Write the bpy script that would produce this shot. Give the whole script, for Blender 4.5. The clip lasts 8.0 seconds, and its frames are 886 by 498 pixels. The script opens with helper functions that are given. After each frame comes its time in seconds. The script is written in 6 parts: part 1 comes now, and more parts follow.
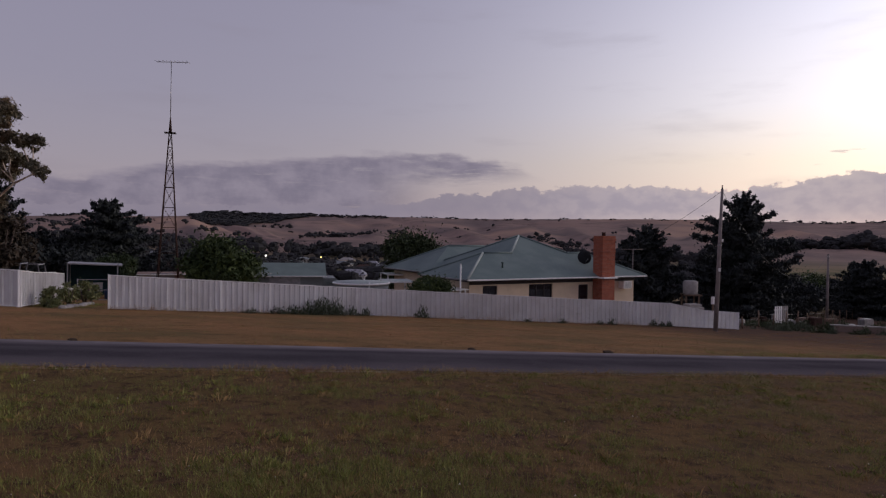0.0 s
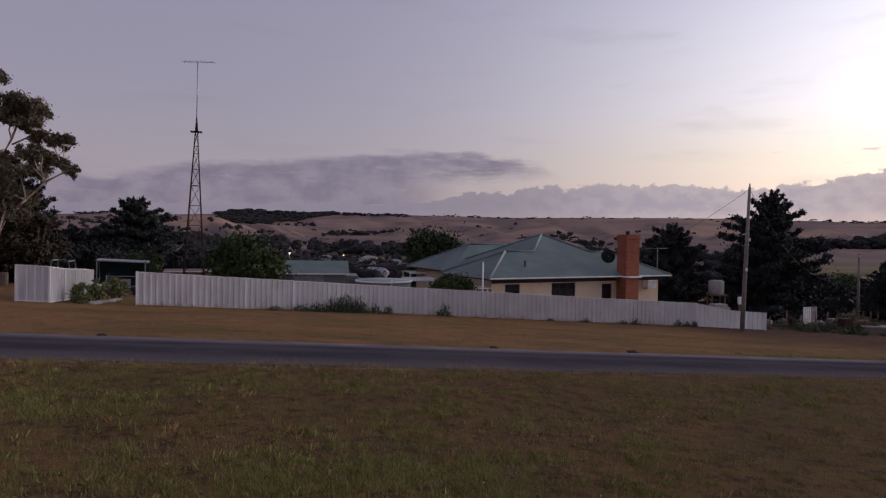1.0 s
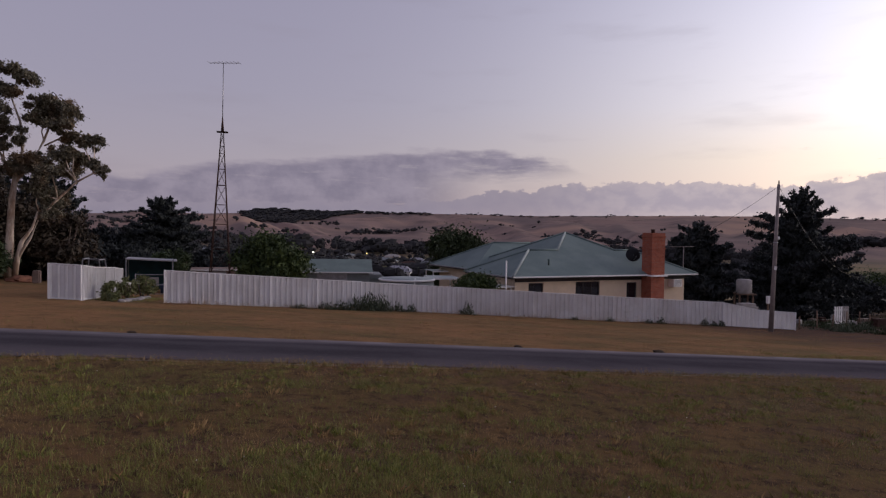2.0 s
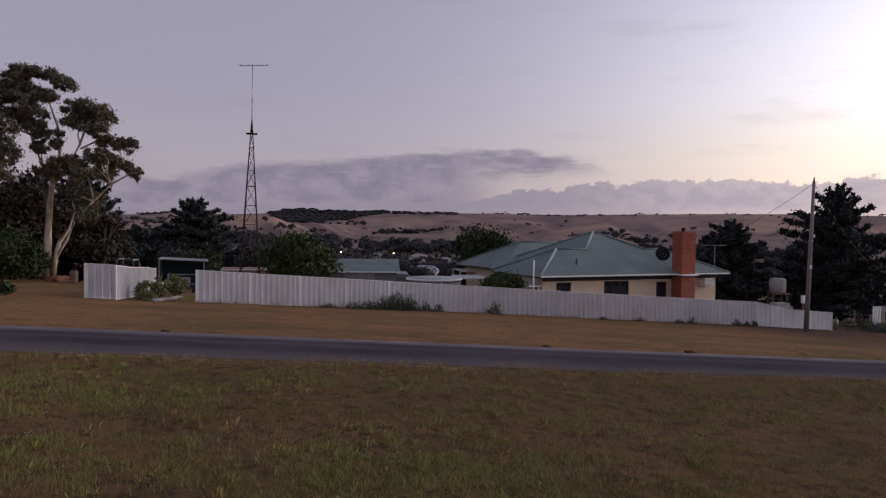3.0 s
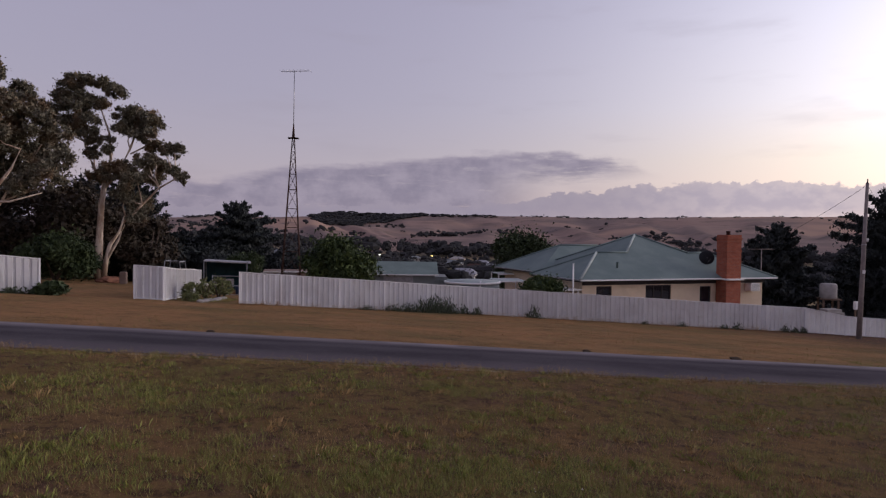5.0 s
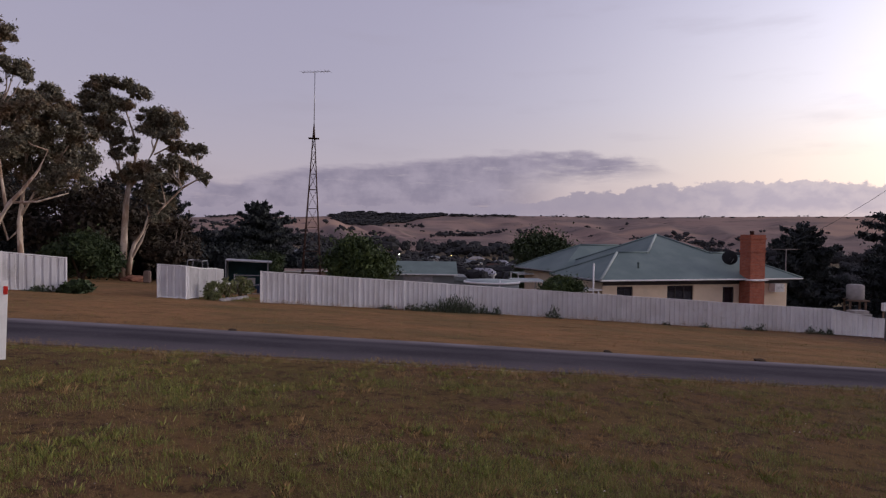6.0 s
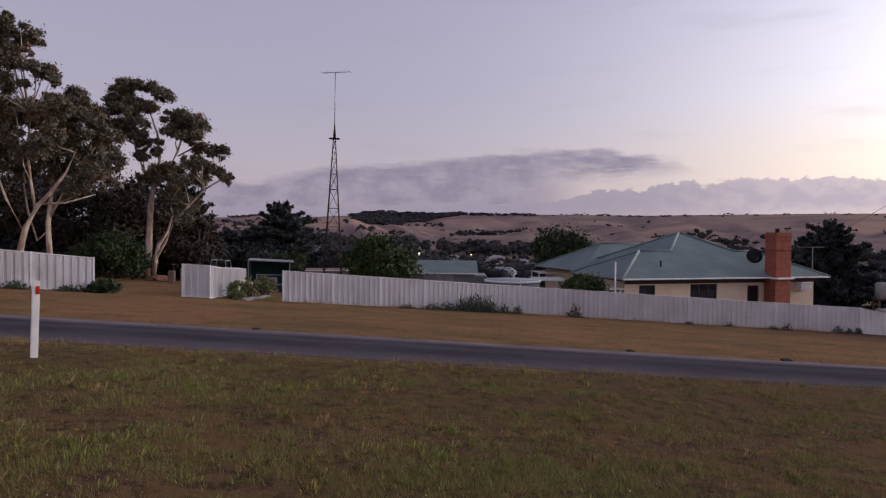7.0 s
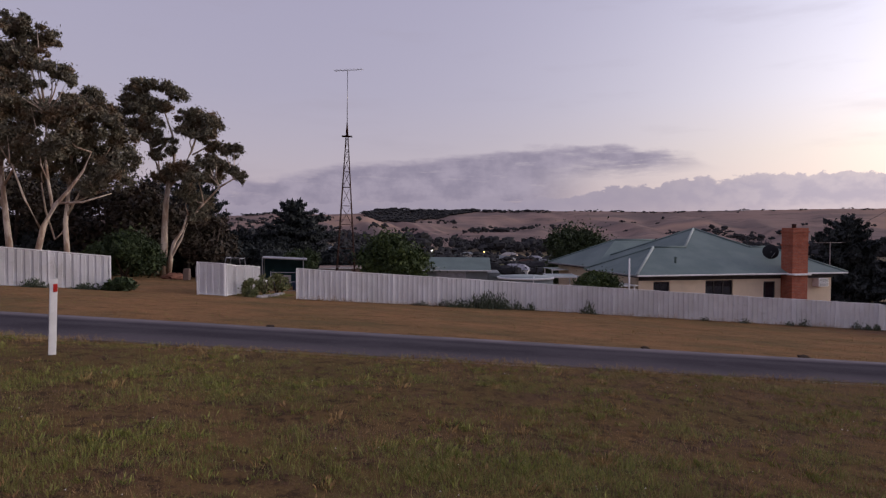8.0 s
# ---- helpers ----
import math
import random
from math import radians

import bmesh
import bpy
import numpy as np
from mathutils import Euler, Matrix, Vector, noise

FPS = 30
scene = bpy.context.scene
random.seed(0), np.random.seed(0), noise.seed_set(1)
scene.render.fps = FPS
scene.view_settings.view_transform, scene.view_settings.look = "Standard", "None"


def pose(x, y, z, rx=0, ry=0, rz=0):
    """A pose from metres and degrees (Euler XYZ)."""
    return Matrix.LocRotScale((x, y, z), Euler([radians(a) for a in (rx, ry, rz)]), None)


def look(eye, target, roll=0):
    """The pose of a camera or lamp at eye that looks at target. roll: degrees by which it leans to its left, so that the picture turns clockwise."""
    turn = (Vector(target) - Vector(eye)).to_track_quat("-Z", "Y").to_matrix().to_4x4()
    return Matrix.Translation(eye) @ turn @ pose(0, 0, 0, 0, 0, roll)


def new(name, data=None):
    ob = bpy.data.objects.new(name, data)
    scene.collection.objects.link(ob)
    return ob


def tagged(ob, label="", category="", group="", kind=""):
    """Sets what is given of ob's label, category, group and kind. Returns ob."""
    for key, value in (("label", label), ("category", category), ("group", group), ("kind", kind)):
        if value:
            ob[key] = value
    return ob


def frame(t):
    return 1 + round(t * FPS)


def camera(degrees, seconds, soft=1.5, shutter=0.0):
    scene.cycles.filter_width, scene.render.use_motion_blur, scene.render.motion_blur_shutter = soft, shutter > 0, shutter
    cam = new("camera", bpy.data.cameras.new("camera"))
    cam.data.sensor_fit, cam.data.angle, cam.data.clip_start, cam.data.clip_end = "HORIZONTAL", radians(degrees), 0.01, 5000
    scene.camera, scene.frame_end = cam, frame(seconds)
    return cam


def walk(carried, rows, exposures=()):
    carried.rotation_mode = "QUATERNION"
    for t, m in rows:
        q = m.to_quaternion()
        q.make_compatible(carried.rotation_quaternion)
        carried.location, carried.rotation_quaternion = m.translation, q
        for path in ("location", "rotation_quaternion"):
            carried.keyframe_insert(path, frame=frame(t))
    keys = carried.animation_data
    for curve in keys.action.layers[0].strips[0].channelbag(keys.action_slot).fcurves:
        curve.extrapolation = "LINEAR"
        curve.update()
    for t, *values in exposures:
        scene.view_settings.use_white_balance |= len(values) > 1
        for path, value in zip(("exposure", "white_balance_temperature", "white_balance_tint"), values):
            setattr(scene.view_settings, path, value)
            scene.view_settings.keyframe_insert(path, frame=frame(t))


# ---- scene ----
cam = camera(69.98, 8.0, soft=1.25)
EYE = 1.6
# seconds, x, y, z from the first eye, yaw, pitch, roll
ROWS = [
    (0.0, -0.000, 0.000, 0.000, -0.000, -1.000, -0.800),
    (0.5, -0.011, 0.008, -0.000, 0.611, -0.989, -0.981),
    (1.0, -0.021, 0.014, -0.009, 1.993, -1.170, -0.957),
    (1.5, -0.031, 0.018, -0.007, 2.990, -1.275, -0.926),
    (3.0, -0.064, 0.026, -0.006, 6.457, -1.421, -0.647),
    (3.5, -0.059, 0.002, -0.001, 7.511, -1.203, -0.525),
    (4.0, -0.072, 0.004, -0.003, 8.380, -1.070, -0.520),
    (4.5, -0.081, 0.007, 0.001, 9.153, -1.151, -0.642),
    (6.0, -0.100, 0.013, -0.005, 11.649, -1.239, -0.770),
    (6.5, -0.117, 0.002, -0.004, 12.653, -1.329, -0.719),
    (7.0, -0.126, -0.006, -0.001, 13.449, -1.347, -0.529),
    (7.5, -0.127, -0.005, -0.003, 14.191, -1.399, -0.375),
    (8.0, -0.129, 0.003, -0.008, 14.601, -1.611, -0.260),
]
walk(cam, [(t, pose(x, y, EYE + z, 90 + pitch, roll, yaw)) for t, x, y, z, yaw, pitch, roll in ROWS],
     exposures=[(0.0, -0.42), (1.5, -0.30), (3.0, -0.16), (4.5, -0.06), (6.0, 0.02), (8.0, 0.08)])

# ---------------- sky and light ----------------
SUN_AZ, SUN_EL = 62.0, 1.5          # degrees clockwise from the y axis; above the horizon
world = bpy.data.worlds.new("dusk_sky")
scene.world = world
world.use_nodes = True
wt = world.node_tree
wt.nodes.clear()


def wn(kind, **props):
    n = wt.nodes.new(kind)
    for k, v in props.items():
        if k == "op":
            n.operation = v
        elif k == "blend":
            n.blend_type = v
    return n


def wmath(op, a, b=None, clamp=False):
    n = wn("ShaderNodeMath", op=op)
    n.use_clamp = clamp
    for i, v in enumerate((a, b)):
        if v is None:
            continue
        if isinstance(v, (int, float)):
            n.inputs[i].default_value = v
        else:
            wt.links.new(v, n.inputs[i])
    return n.outputs[0]


def wmap(v, a, b, c=0.0, d=1.0):
    n = wn("ShaderNodeMapRange")
    n.interpolation_type = "SMOOTHSTEP"
    wt.links.new(v, n.inputs[0])
    for i, q in enumerate((a, b, c, d)):
        n.inputs[i + 1].default_value = q
    return n.outputs[0]


def wramp(v, stops):
    n = wn("ShaderNodeValToRGB")
    e = n.color_ramp.elements
    while len(e) < len(stops):
        e.new(0.5)
    for el, (p, c) in zip(e, stops):
        el.position, el.color = p, (*c, 1) if len(c) == 3 else c
    wt.links.new(v, n.inputs[0])
    return n.outputs[0]


def wmix(f, a, b, blend="MIX"):
    n = wn("ShaderNodeMixRGB", blend=blend)
    for i, v in enumerate((f, a, b)):
        if isinstance(v, (int, float)):
            n.inputs[i].default_value = v if i == 0 else (v, v, v, 1)
        elif isinstance(v, tuple):
            n.inputs[i].default_value = (*v, 1)
        else:
            wt.links.new(v, n.inputs[i])
    return n.outputs[0]


def wnoise(vec, scale, detail=6, rough=0.55):
    n = wn("ShaderNodeTexNoise")
    wt.links.new(vec, n.inputs["Vector"])
    n.inputs["Scale"].default_value, n.inputs["Detail"].default_value, n.inputs["Roughness"].default_value = scale, detail, rough
    return n.outputs["Fac"]


co = wn("ShaderNodeTexCoord").outputs["Generated"]
sep = wn("ShaderNodeSeparateXYZ")
wt.links.new(co, sep.inputs[0])
azimuth = wmath("MULTIPLY", wmath("ARCTAN2", sep.outputs[0], sep.outputs[1]), 57.2958)
elev = wmath("MULTIPLY", wmath("ARCSINE", sep.outputs[2]), 57.2958)
comb = wn("ShaderNodeCombineXYZ")
wt.links.new(wmath("MULTIPLY", azimuth, 0.030), comb.inputs[0])
wt.links.new(wmath("MULTIPLY", elev, 0.15), comb.inputs[1])
cloud_co = comb.outputs[0]
comb2 = wn("ShaderNodeCombineXYZ")
wt.links.new(wmath("MULTIPLY", azimuth, 0.1), comb2.inputs[0])
wt.links.new(wmath("MULTIPLY", elev, 0.14), comb2.inputs[1])
puff_co = comb2.outputs[0]

# clear dusk air: mauve, paler towards the sunset
up01 = wmath("DIVIDE", elev, 40.0, clamp=True)
air = wramp(up01, [(0.0, (0.398, 0.346, 0.43)), (0.12, (0.382, 0.336, 0.435)), (0.3, (0.346, 0.315, 0.435)), (1.0, (0.305, 0.285, 0.42))])
dx = wmath("SUBTRACT", azimuth, SUN_AZ)
glow = wmath("EXPONENT", wmath("MULTIPLY", wmath("MULTIPLY", dx, dx), -1 / (2 * 27.0 ** 2)))
dz = wmath("SUBTRACT", elev, 9.0)
glow_v = wmath("EXPONENT", wmath("MULTIPLY", wmath("MULTIPLY", dz, dz), -1 / (2 * 14.0 ** 2)))
glow_all = wmath("MULTIPLY", glow, glow_v)
warm = wramp(wmath("DIVIDE", elev, 20.0, clamp=True), [(0.0, (1.0, 0.68, 0.46)), (0.33, (0.99, 0.83, 0.58)), (0.55, (0.96, 0.915, 0.88)), (1.0, (0.92, 0.92, 1.03))])
GLOW = 1.92
air = wmix(1.0, air, wmix(1.0, warm, wmath("MULTIPLY", glow_all, GLOW), "MULTIPLY"), "ADD")
nish = wn("ShaderNodeTexSky")
nish.sky_type = "NISHITA"
nish.sun_disc = False
nish.sun_elevation, nish.sun_rotation = radians(SUN_EL), radians(SUN_AZ)
air = wmix(1.0, air, wmix(1.0, nish.outputs[0], 0.06, "MULTIPLY"), "ADD")
# faint high streaks
streak = wmap(wnoise(cloud_co, 2.2, 5), 0.52, 0.72, 0, 0.16)
air = wmix(streak, air, (0.33, 0.295, 0.36))
# long stratus sheet, thin at both ends
n1 = wnoise(cloud_co, 4.2, 8, 0.6)
n2 = wnoise(puff_co, 3.0, 8, 0.62)
a01 = wmath("DIVIDE", wmath("ADD", azimuth, 180.0), 360.0)


def apos(a):
    return (a + 180) / 360


def grey(v):
    return (v, v, v)


top1 = wmath("MULTIPLY", wramp(a01, [(apos(-60), grey(0.42)), (apos(-29), grey(0.47)), (apos(-24), grey(0.61)), (apos(-16), grey(0.65)), (apos(-8), grey(0.76)), (apos(1), grey(0.76)), (apos(7), grey(0.66)), (apos(12), grey(0.38))]), 10.0)
wisp_co = wn("ShaderNodeCombineXYZ")
wt.links.new(wmath("MULTIPLY", azimuth, 0.05), wisp_co.inputs[0])
wt.links.new(wmath("MULTIPLY", elev, 0.34), wisp_co.inputs[1])
n3 = wnoise(wisp_co.outputs[0], 4.0, 9, 0.62)
d1 = wmath("SUBTRACT", wmath("ADD", top1, wmath("ADD", wmath("MULTIPLY", wmath("SUBTRACT", n1, 0.5), 2.0), wmath("MULTIPLY", wmath("SUBTRACT", n2, 0.5), 1.3))), elev)
m1 = wmap(d1, -0.12, 0.55)
# the sheet breaks into bars of clear air low on its sunset side
open_air = wmath("MULTIPLY", wmap(azimuth, -8.0, 1.0), wmap(wmath("ADD", elev, wmath("MULTIPLY", wmath("SUBTRACT", n3, 0.5), 3.6)), 6.3, 4.6))
m1 = wmath("MULTIPLY", m1, wmath("SUBTRACT", 1.0, wmath("MULTIPLY", open_air, 0.92)))
gaps = wmap(n3, 0.55, 0.70, 1.0, 0.6)
m1 = wmath("MULTIPLY", wmath("MULTIPLY", m1, gaps), wmap(wmath("ADD", azimuth, wmath("MULTIPLY", wmath("SUBTRACT", n3, 0.5), 14.0)), 3.0, 9.5, 0.94, 0.0))
m1 = wmath("MULTIPLY", m1, wmap(elev, 0.8, 4.6, 0.88, 1.0))
c1 = wmix(wmap(n2, 0.33, 0.68), (0.240, 0.215, 0.295), (0.35, 0.308, 0.392))
c1 = wmix(wmap(d1, 0.7, 0.1, 0.0, 0.45), c1, (0.40, 0.35, 0.43))
air = wmix(m1, air, c1)
# puffy bank over the hills
top2 = wmath("MULTIPLY", wramp(a01, [(apos(-40), grey(0.22)), (apos(-4), grey(0.30)), (apos(1), grey(0.40)), (apos(8), grey(0.46)), (apos(16), grey(0.47)), (apos(24), grey(0.43)), (apos(28), grey(0.46)), (apos(33), grey(0.56)), (apos(39), grey(0.60)), (apos(60), grey(0.6)), (apos(100), grey(0.45))]), 10.0)
comb3 = wn("ShaderNodeCombineXYZ")
wt.links.new(wmath("MULTIPLY", azimuth, 0.22), comb3.inputs[0])
wt.links.new(wmath("MULTIPLY", elev, 0.30), comb3.inputs[1])
n4 = wnoise(comb3.outputs[0], 2.8, 5, 0.52)
billow = wmath("ABSOLUTE", wmath("SUBTRACT", n4, 0.5))
d2 = wmath("SUBTRACT", wmath("ADD", top2, wmath("ADD", wmath("MULTIPLY", wmath("SUBTRACT", n2, 0.5), 2.0), wmath("SUBTRACT", 0.16, wmath("MULTIPLY", billow, 2.2)))), elev)
m2 = wmath("MULTIPLY", wmap(d2, -0.04, 0.16), wmap(elev, 0.5, 3.0, 0.6, 0.9))
c2 = wmix(wmap(n4, 0.36, 0.64), (0.43, 0.385, 0.485), (0.55, 0.48, 0.55))
c2 = wmix(wmap(d2, 0.75, 0.06, 0.0, 0.55), c2, (0.64, 0.545, 0.575))
c2 = wmix(wmap(azimuth, 0.0, 20.0, 0.15, 1.0), (0.295, 0.26, 0.34), c2)
c2 = wmix(wmath("MULTIPLY", glow_all, 0.28), c2, (0.62, 0.50, 0.47))
air = wmix(m2, air, c2)
# a few slips of cloud over the bank
slip = wmath("MULTIPLY", wmap(n3, 0.60, 0.68), wmath("MULTIPLY", wmap(azimuth, 20.0, 30.0), wmath("MULTIPLY", wmap(elev, 5.6, 6.4), wmap(elev, 8.4, 7.2))))
air = wmix(wmath("MULTIPLY", slip, 0.5), air, (0.55, 0.46, 0.50))
bg = wn("ShaderNodeBackground")
bg.inputs["Strength"].default_value = 1.0
wt.links.new(air, bg.inputs["Color"])
wt.links.new(bg.outputs[0], wn("ShaderNodeOutputWorld").inputs[0])

# the afterglow itself, very soft
sun = new("afterglow_sun", bpy.data.lights.new("afterglow_sun", "SUN"))
sun.data.energy, sun.data.angle, sun.data.color = 1.15, radians(32), (1.0, 0.90, 0.86)
sd = Vector((math.sin(radians(74)) * math.cos(radians(14)), math.cos(radians(74)) * math.cos(radians(14)), math.sin(radians(14))))
sun.matrix_world = look(sd * 60, (0, 0, 0))


# ---------------- materials ----------------
class Mat:
    """A small node builder: a principled surface with colour noise at two scales and bump."""

    def __init__(self, name, rough=0.8, metal=0.0):
        self.m = bpy.data.materials.new(name)
        self.m.use_nodes = True
        self.t = self.m.node_tree
        self.b = self.t.nodes["Principled BSDF"]
        self.b.inputs["Roughness"].default_value, self.b.inputs["Metallic"].default_value = rough, metal
        self.b.inputs["Specular IOR Level"].default_value = 0.3 if rough < 0.8 else 0.12
        self.pos = self.t.nodes.new("ShaderNodeNewGeometry").outputs["Position"]
        self.obj = self.t.nodes.new("ShaderNodeTexCoord").outputs["Object"]

    def put(self, v, sock):
        if isinstance(v, (int, float)):
            sock.default_value = v
        elif isinstance(v, tuple):
            sock.default_value = (*v, 1)[:4] if sock.type == "RGBA" else v
        else:
            self.t.links.new(v, sock)

    def noise(self, scale, detail=4, rough=0.6, vec=None, squash=None):
        n = self.t.nodes.new("ShaderNodeTexNoise")
        n.inputs["Scale"].default_value, n.inputs["Detail"].default_value, n.inputs["Roughness"].default_value = scale, detail, rough
        v = vec or self.obj
        if squash:
            mp = self.t.nodes.new("ShaderNodeMapping")
            mp.inputs["Scale"].default_value = squash
            self.t.links.new(v, mp.inputs[0])
            v = mp.outputs[0]
        self.t.links.new(v, n.inputs["Vector"])
        return n.outputs["Fac"]

    def range(self, v, a, b, c=0.0, d=1.0):
        n = self.t.nodes.new("ShaderNodeMapRange")
        n.interpolation_type = "SMOOTHSTEP"
        self.put(v, n.inputs[0])
        for i, q in enumerate((a, b, c, d)):
            n.inputs[i + 1].default_value = q
        return n.outputs[0]

    def math(self, op, a, b=0.0):
        n = self.t.nodes.new("ShaderNodeMath")
        n.operation = op
        self.put(a, n.inputs[0]), self.put(b, n.inputs[1])
        return n.outputs[0]

    def mix(self, f, a, b, blend="MIX"):
        n = self.t.nodes.new("ShaderNodeMixRGB")
        n.blend_type = blend
        for i, v in enumerate((f, a, b)):
            self.put(v, n.inputs[i])
        return n.outputs[0]

    def island(self):
        return self.t.nodes.new("ShaderNodeNewGeometry").outputs["Random Per Island"]

    def random(self):
        return self.t.nodes.new("ShaderNodeObjectInfo").outputs["Random"]

    def bump(self, v, strength=0.3, dist=0.02):
        n = self.t.nodes.new("ShaderNodeBump")
        n.inputs["Strength"].default_value, n.inputs["Distance"].default_value = strength, dist
        self.put(v, n.inputs["Height"])
        self.t.links.new(n.outputs[0], self.b.inputs["Normal"])

    def colour(self, v):
        self.put(v, self.b.inputs["Base Color"])
        return self.m


def plain(name, c, rough=0.7, metal=0.0, var=0.25, scale=2.0, fine=30.0, bump=0.15, dist=0.01):
    """Colour c with stains (scale) and grain (fine)."""
    k = Mat(name, rough, metal)
    dark = tuple(q * (1 - var) for q in c)
    light = tuple(min(1, q * (1 + var * 0.5)) for q in c)
    col = k.mix(k.range(k.noise(scale, 5), 0.3, 0.7), dark, light)
    col = k.mix(k.range(k.noise(fine, 3), 0.35, 0.7, 0, 0.35), col, tuple(q * (1 - var * 1.5) for q in c))
    k.bump(k.noise(fine, 3), bump, dist)
    return k.colour(col)


def leafy(name, a, b, c, rough=0.65, spec=0.25):
    k = Mat(name, rough)
    col = k.mix(k.island(), a, b)
    col = k.mix(k.range(k.noise(0.6, 3), 0.45, 0.68), col, c)
    k.b.inputs["Specular IOR Level"].default_value = spec
    return k.colour(col)


def ground_material():
    k = Mat("dry_grass_ground", 0.95)
    k.b.inputs["Specular IOR Level"].default_value = 0.02
    soil, straw, green, olive = (0.098, 0.057, 0.040), (0.140, 0.083, 0.038), (0.098, 0.084, 0.028), (0.112, 0.078, 0.032)
    near = k.mix(k.range(k.noise(0.35, 5), 0.35, 0.65), straw, olive)
    near = k.mix(k.range(k.noise(0.8, 6, 0.7), 0.50, 0.72, 0, 0.55), near, green)
    near = k.mix(k.range(k.noise(1.7, 7, 0.75), 0.48, 0.66), near, soil)
    near = k.mix(k.range(k.noise(5.0, 7, 0.78), 0.46, 0.62, 0, 0.9), near, (0.045, 0.028, 0.019))
    near = k.mix(k.range(k.noise(26.0, 5, 0.75), 0.52, 0.70, 0, 0.55), near, (0.20, 0.122, 0.062))
    near = k.mix(k.range(k.noise(60.0, 3, 0.7), 0.52, 0.70, 0, 0.6), near, (0.035, 0.026, 0.014))
    # mown verge across the road
    verge = k.mix(k.range(k.noise(0.25, 5), 0.35, 0.7), (0.255, 0.135, 0.066), (0.15, 0.102, 0.05))
    verge = k.mix(k.range(k.noise(1.5, 7, 0.75), 0.47, 0.66, 0, 0.85), verge, (0.095, 0.064, 0.03))
    verge = k.mix(k.range(k.noise(12.0, 5, 0.75), 0.48, 0.68, 0, 0.55), verge, (0.085, 0.05, 0.022))
    verge = k.mix(k.range(k.noise(30.0, 4, 0.7), 0.52, 0.70, 0, 0.5), verge, (0.36, 0.215, 0.10))
    verge = k.mix(k.range(k.noise(0.16, 4), 0.50, 0.64, 0, 0.6), verge, (0.115, 0.088, 0.04))
    sp = k.t.nodes.new("ShaderNodeSeparateXYZ")
    k.put(k.pos, sp.inputs[0])
    v = k.math("ADD", k.math("MULTIPLY", sp.outputs[0], -math.sin(radians(18))), k.math("MULTIPLY", sp.outputs[1], math.cos(radians(18))))
    near = k.mix(k.range(v, 12.5, 13.5), near, verge)
    u = k.math("ADD", k.math("MULTIPLY", sp.outputs[0], math.cos(radians(18))), k.math("MULTIPLY", sp.outputs[1], math.sin(radians(18))))
    u = k.math("ADD", u, k.math("MULTIPLY", k.noise(0.3, 4), 8.0))
    near = k.mix(k.math("MULTIPLY", k.range(u, 20, 32, 0, 0.9), k.range(v, 13, 15)), near, k.mix(k.noise(1.2, 5), (0.05, 0.030, 0.026), (0.095, 0.055, 0.042)))
    # paddocks, and far hills
    pad = k.mix(k.range(k.noise(0.012, 4), 0.4, 0.6), (0.19, 0.145, 0.085), (0.10, 0.095, 0.05))
    # hill tones: haze mixed into the muted pinkish brown; pale patches paint sunlit slopes
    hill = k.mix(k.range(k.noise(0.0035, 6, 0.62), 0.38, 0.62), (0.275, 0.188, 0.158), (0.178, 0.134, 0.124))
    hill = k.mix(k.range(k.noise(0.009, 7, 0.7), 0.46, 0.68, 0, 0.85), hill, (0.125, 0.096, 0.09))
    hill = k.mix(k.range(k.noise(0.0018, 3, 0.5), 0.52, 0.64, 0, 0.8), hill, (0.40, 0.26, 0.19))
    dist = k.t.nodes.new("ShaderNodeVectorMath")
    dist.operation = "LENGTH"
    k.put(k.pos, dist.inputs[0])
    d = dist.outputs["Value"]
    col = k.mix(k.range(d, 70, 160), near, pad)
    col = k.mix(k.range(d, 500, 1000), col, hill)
    k.bump(k.noise(14.0, 5, 0.7), 0.6, 0.03)
    return k.colour(col)


def road_material():
    k = Mat("worn_asphalt", 0.95)
    k.b.inputs["Specular IOR Level"].default_value = 0.0
    sp = k.t.nodes.new("ShaderNodeSeparateXYZ")
    k.put(k.pos, sp.inputs[0])
    v = k.math("ADD", k.math("MULTIPLY", sp.outputs[0], -math.sin(radians(18))), k.math("MULTIPLY", sp.outputs[1], math.cos(radians(18))))
    v = k.math("ADD", v, k.math("MULTIPLY", k.math("SUBTRACT", k.noise(0.5, 4), 0.5), 0.9))
    col = k.mix(k.range(k.noise(0.6, 5, 0.6), 0.35, 0.65), (0.048, 0.043, 0.050), (0.070, 0.062, 0.070))
    col = k.mix(k.range(v, 11.9, 12.9, 0, 0.85), col, (0.20, 0.175, 0.185))
    col = k.mix(k.range(v, 10.5, 9.5, 0, 0.8), col, (0.115, 0.098, 0.106))
    col = k.mix(k.math("MULTIPLY", k.range(v, 10.9, 11.3), k.range(v, 11.9, 11.5, 0, 0.35)), col, (0.10, 0.088, 0.096))
    col = k.mix(k.range(k.noise(40, 3), 0.45, 0.7, 0, 0.35), col, (0.13, 0.115, 0.12))
    col = k.mix(k.range(k.noise(2.2, 6, 0.7), 0.66, 0.70, 0, 0.6), col, (0.16, 0.14, 0.14))
    k.bump(k.noise(120, 2), 0.4, 0.006)
    return k.colour(col)


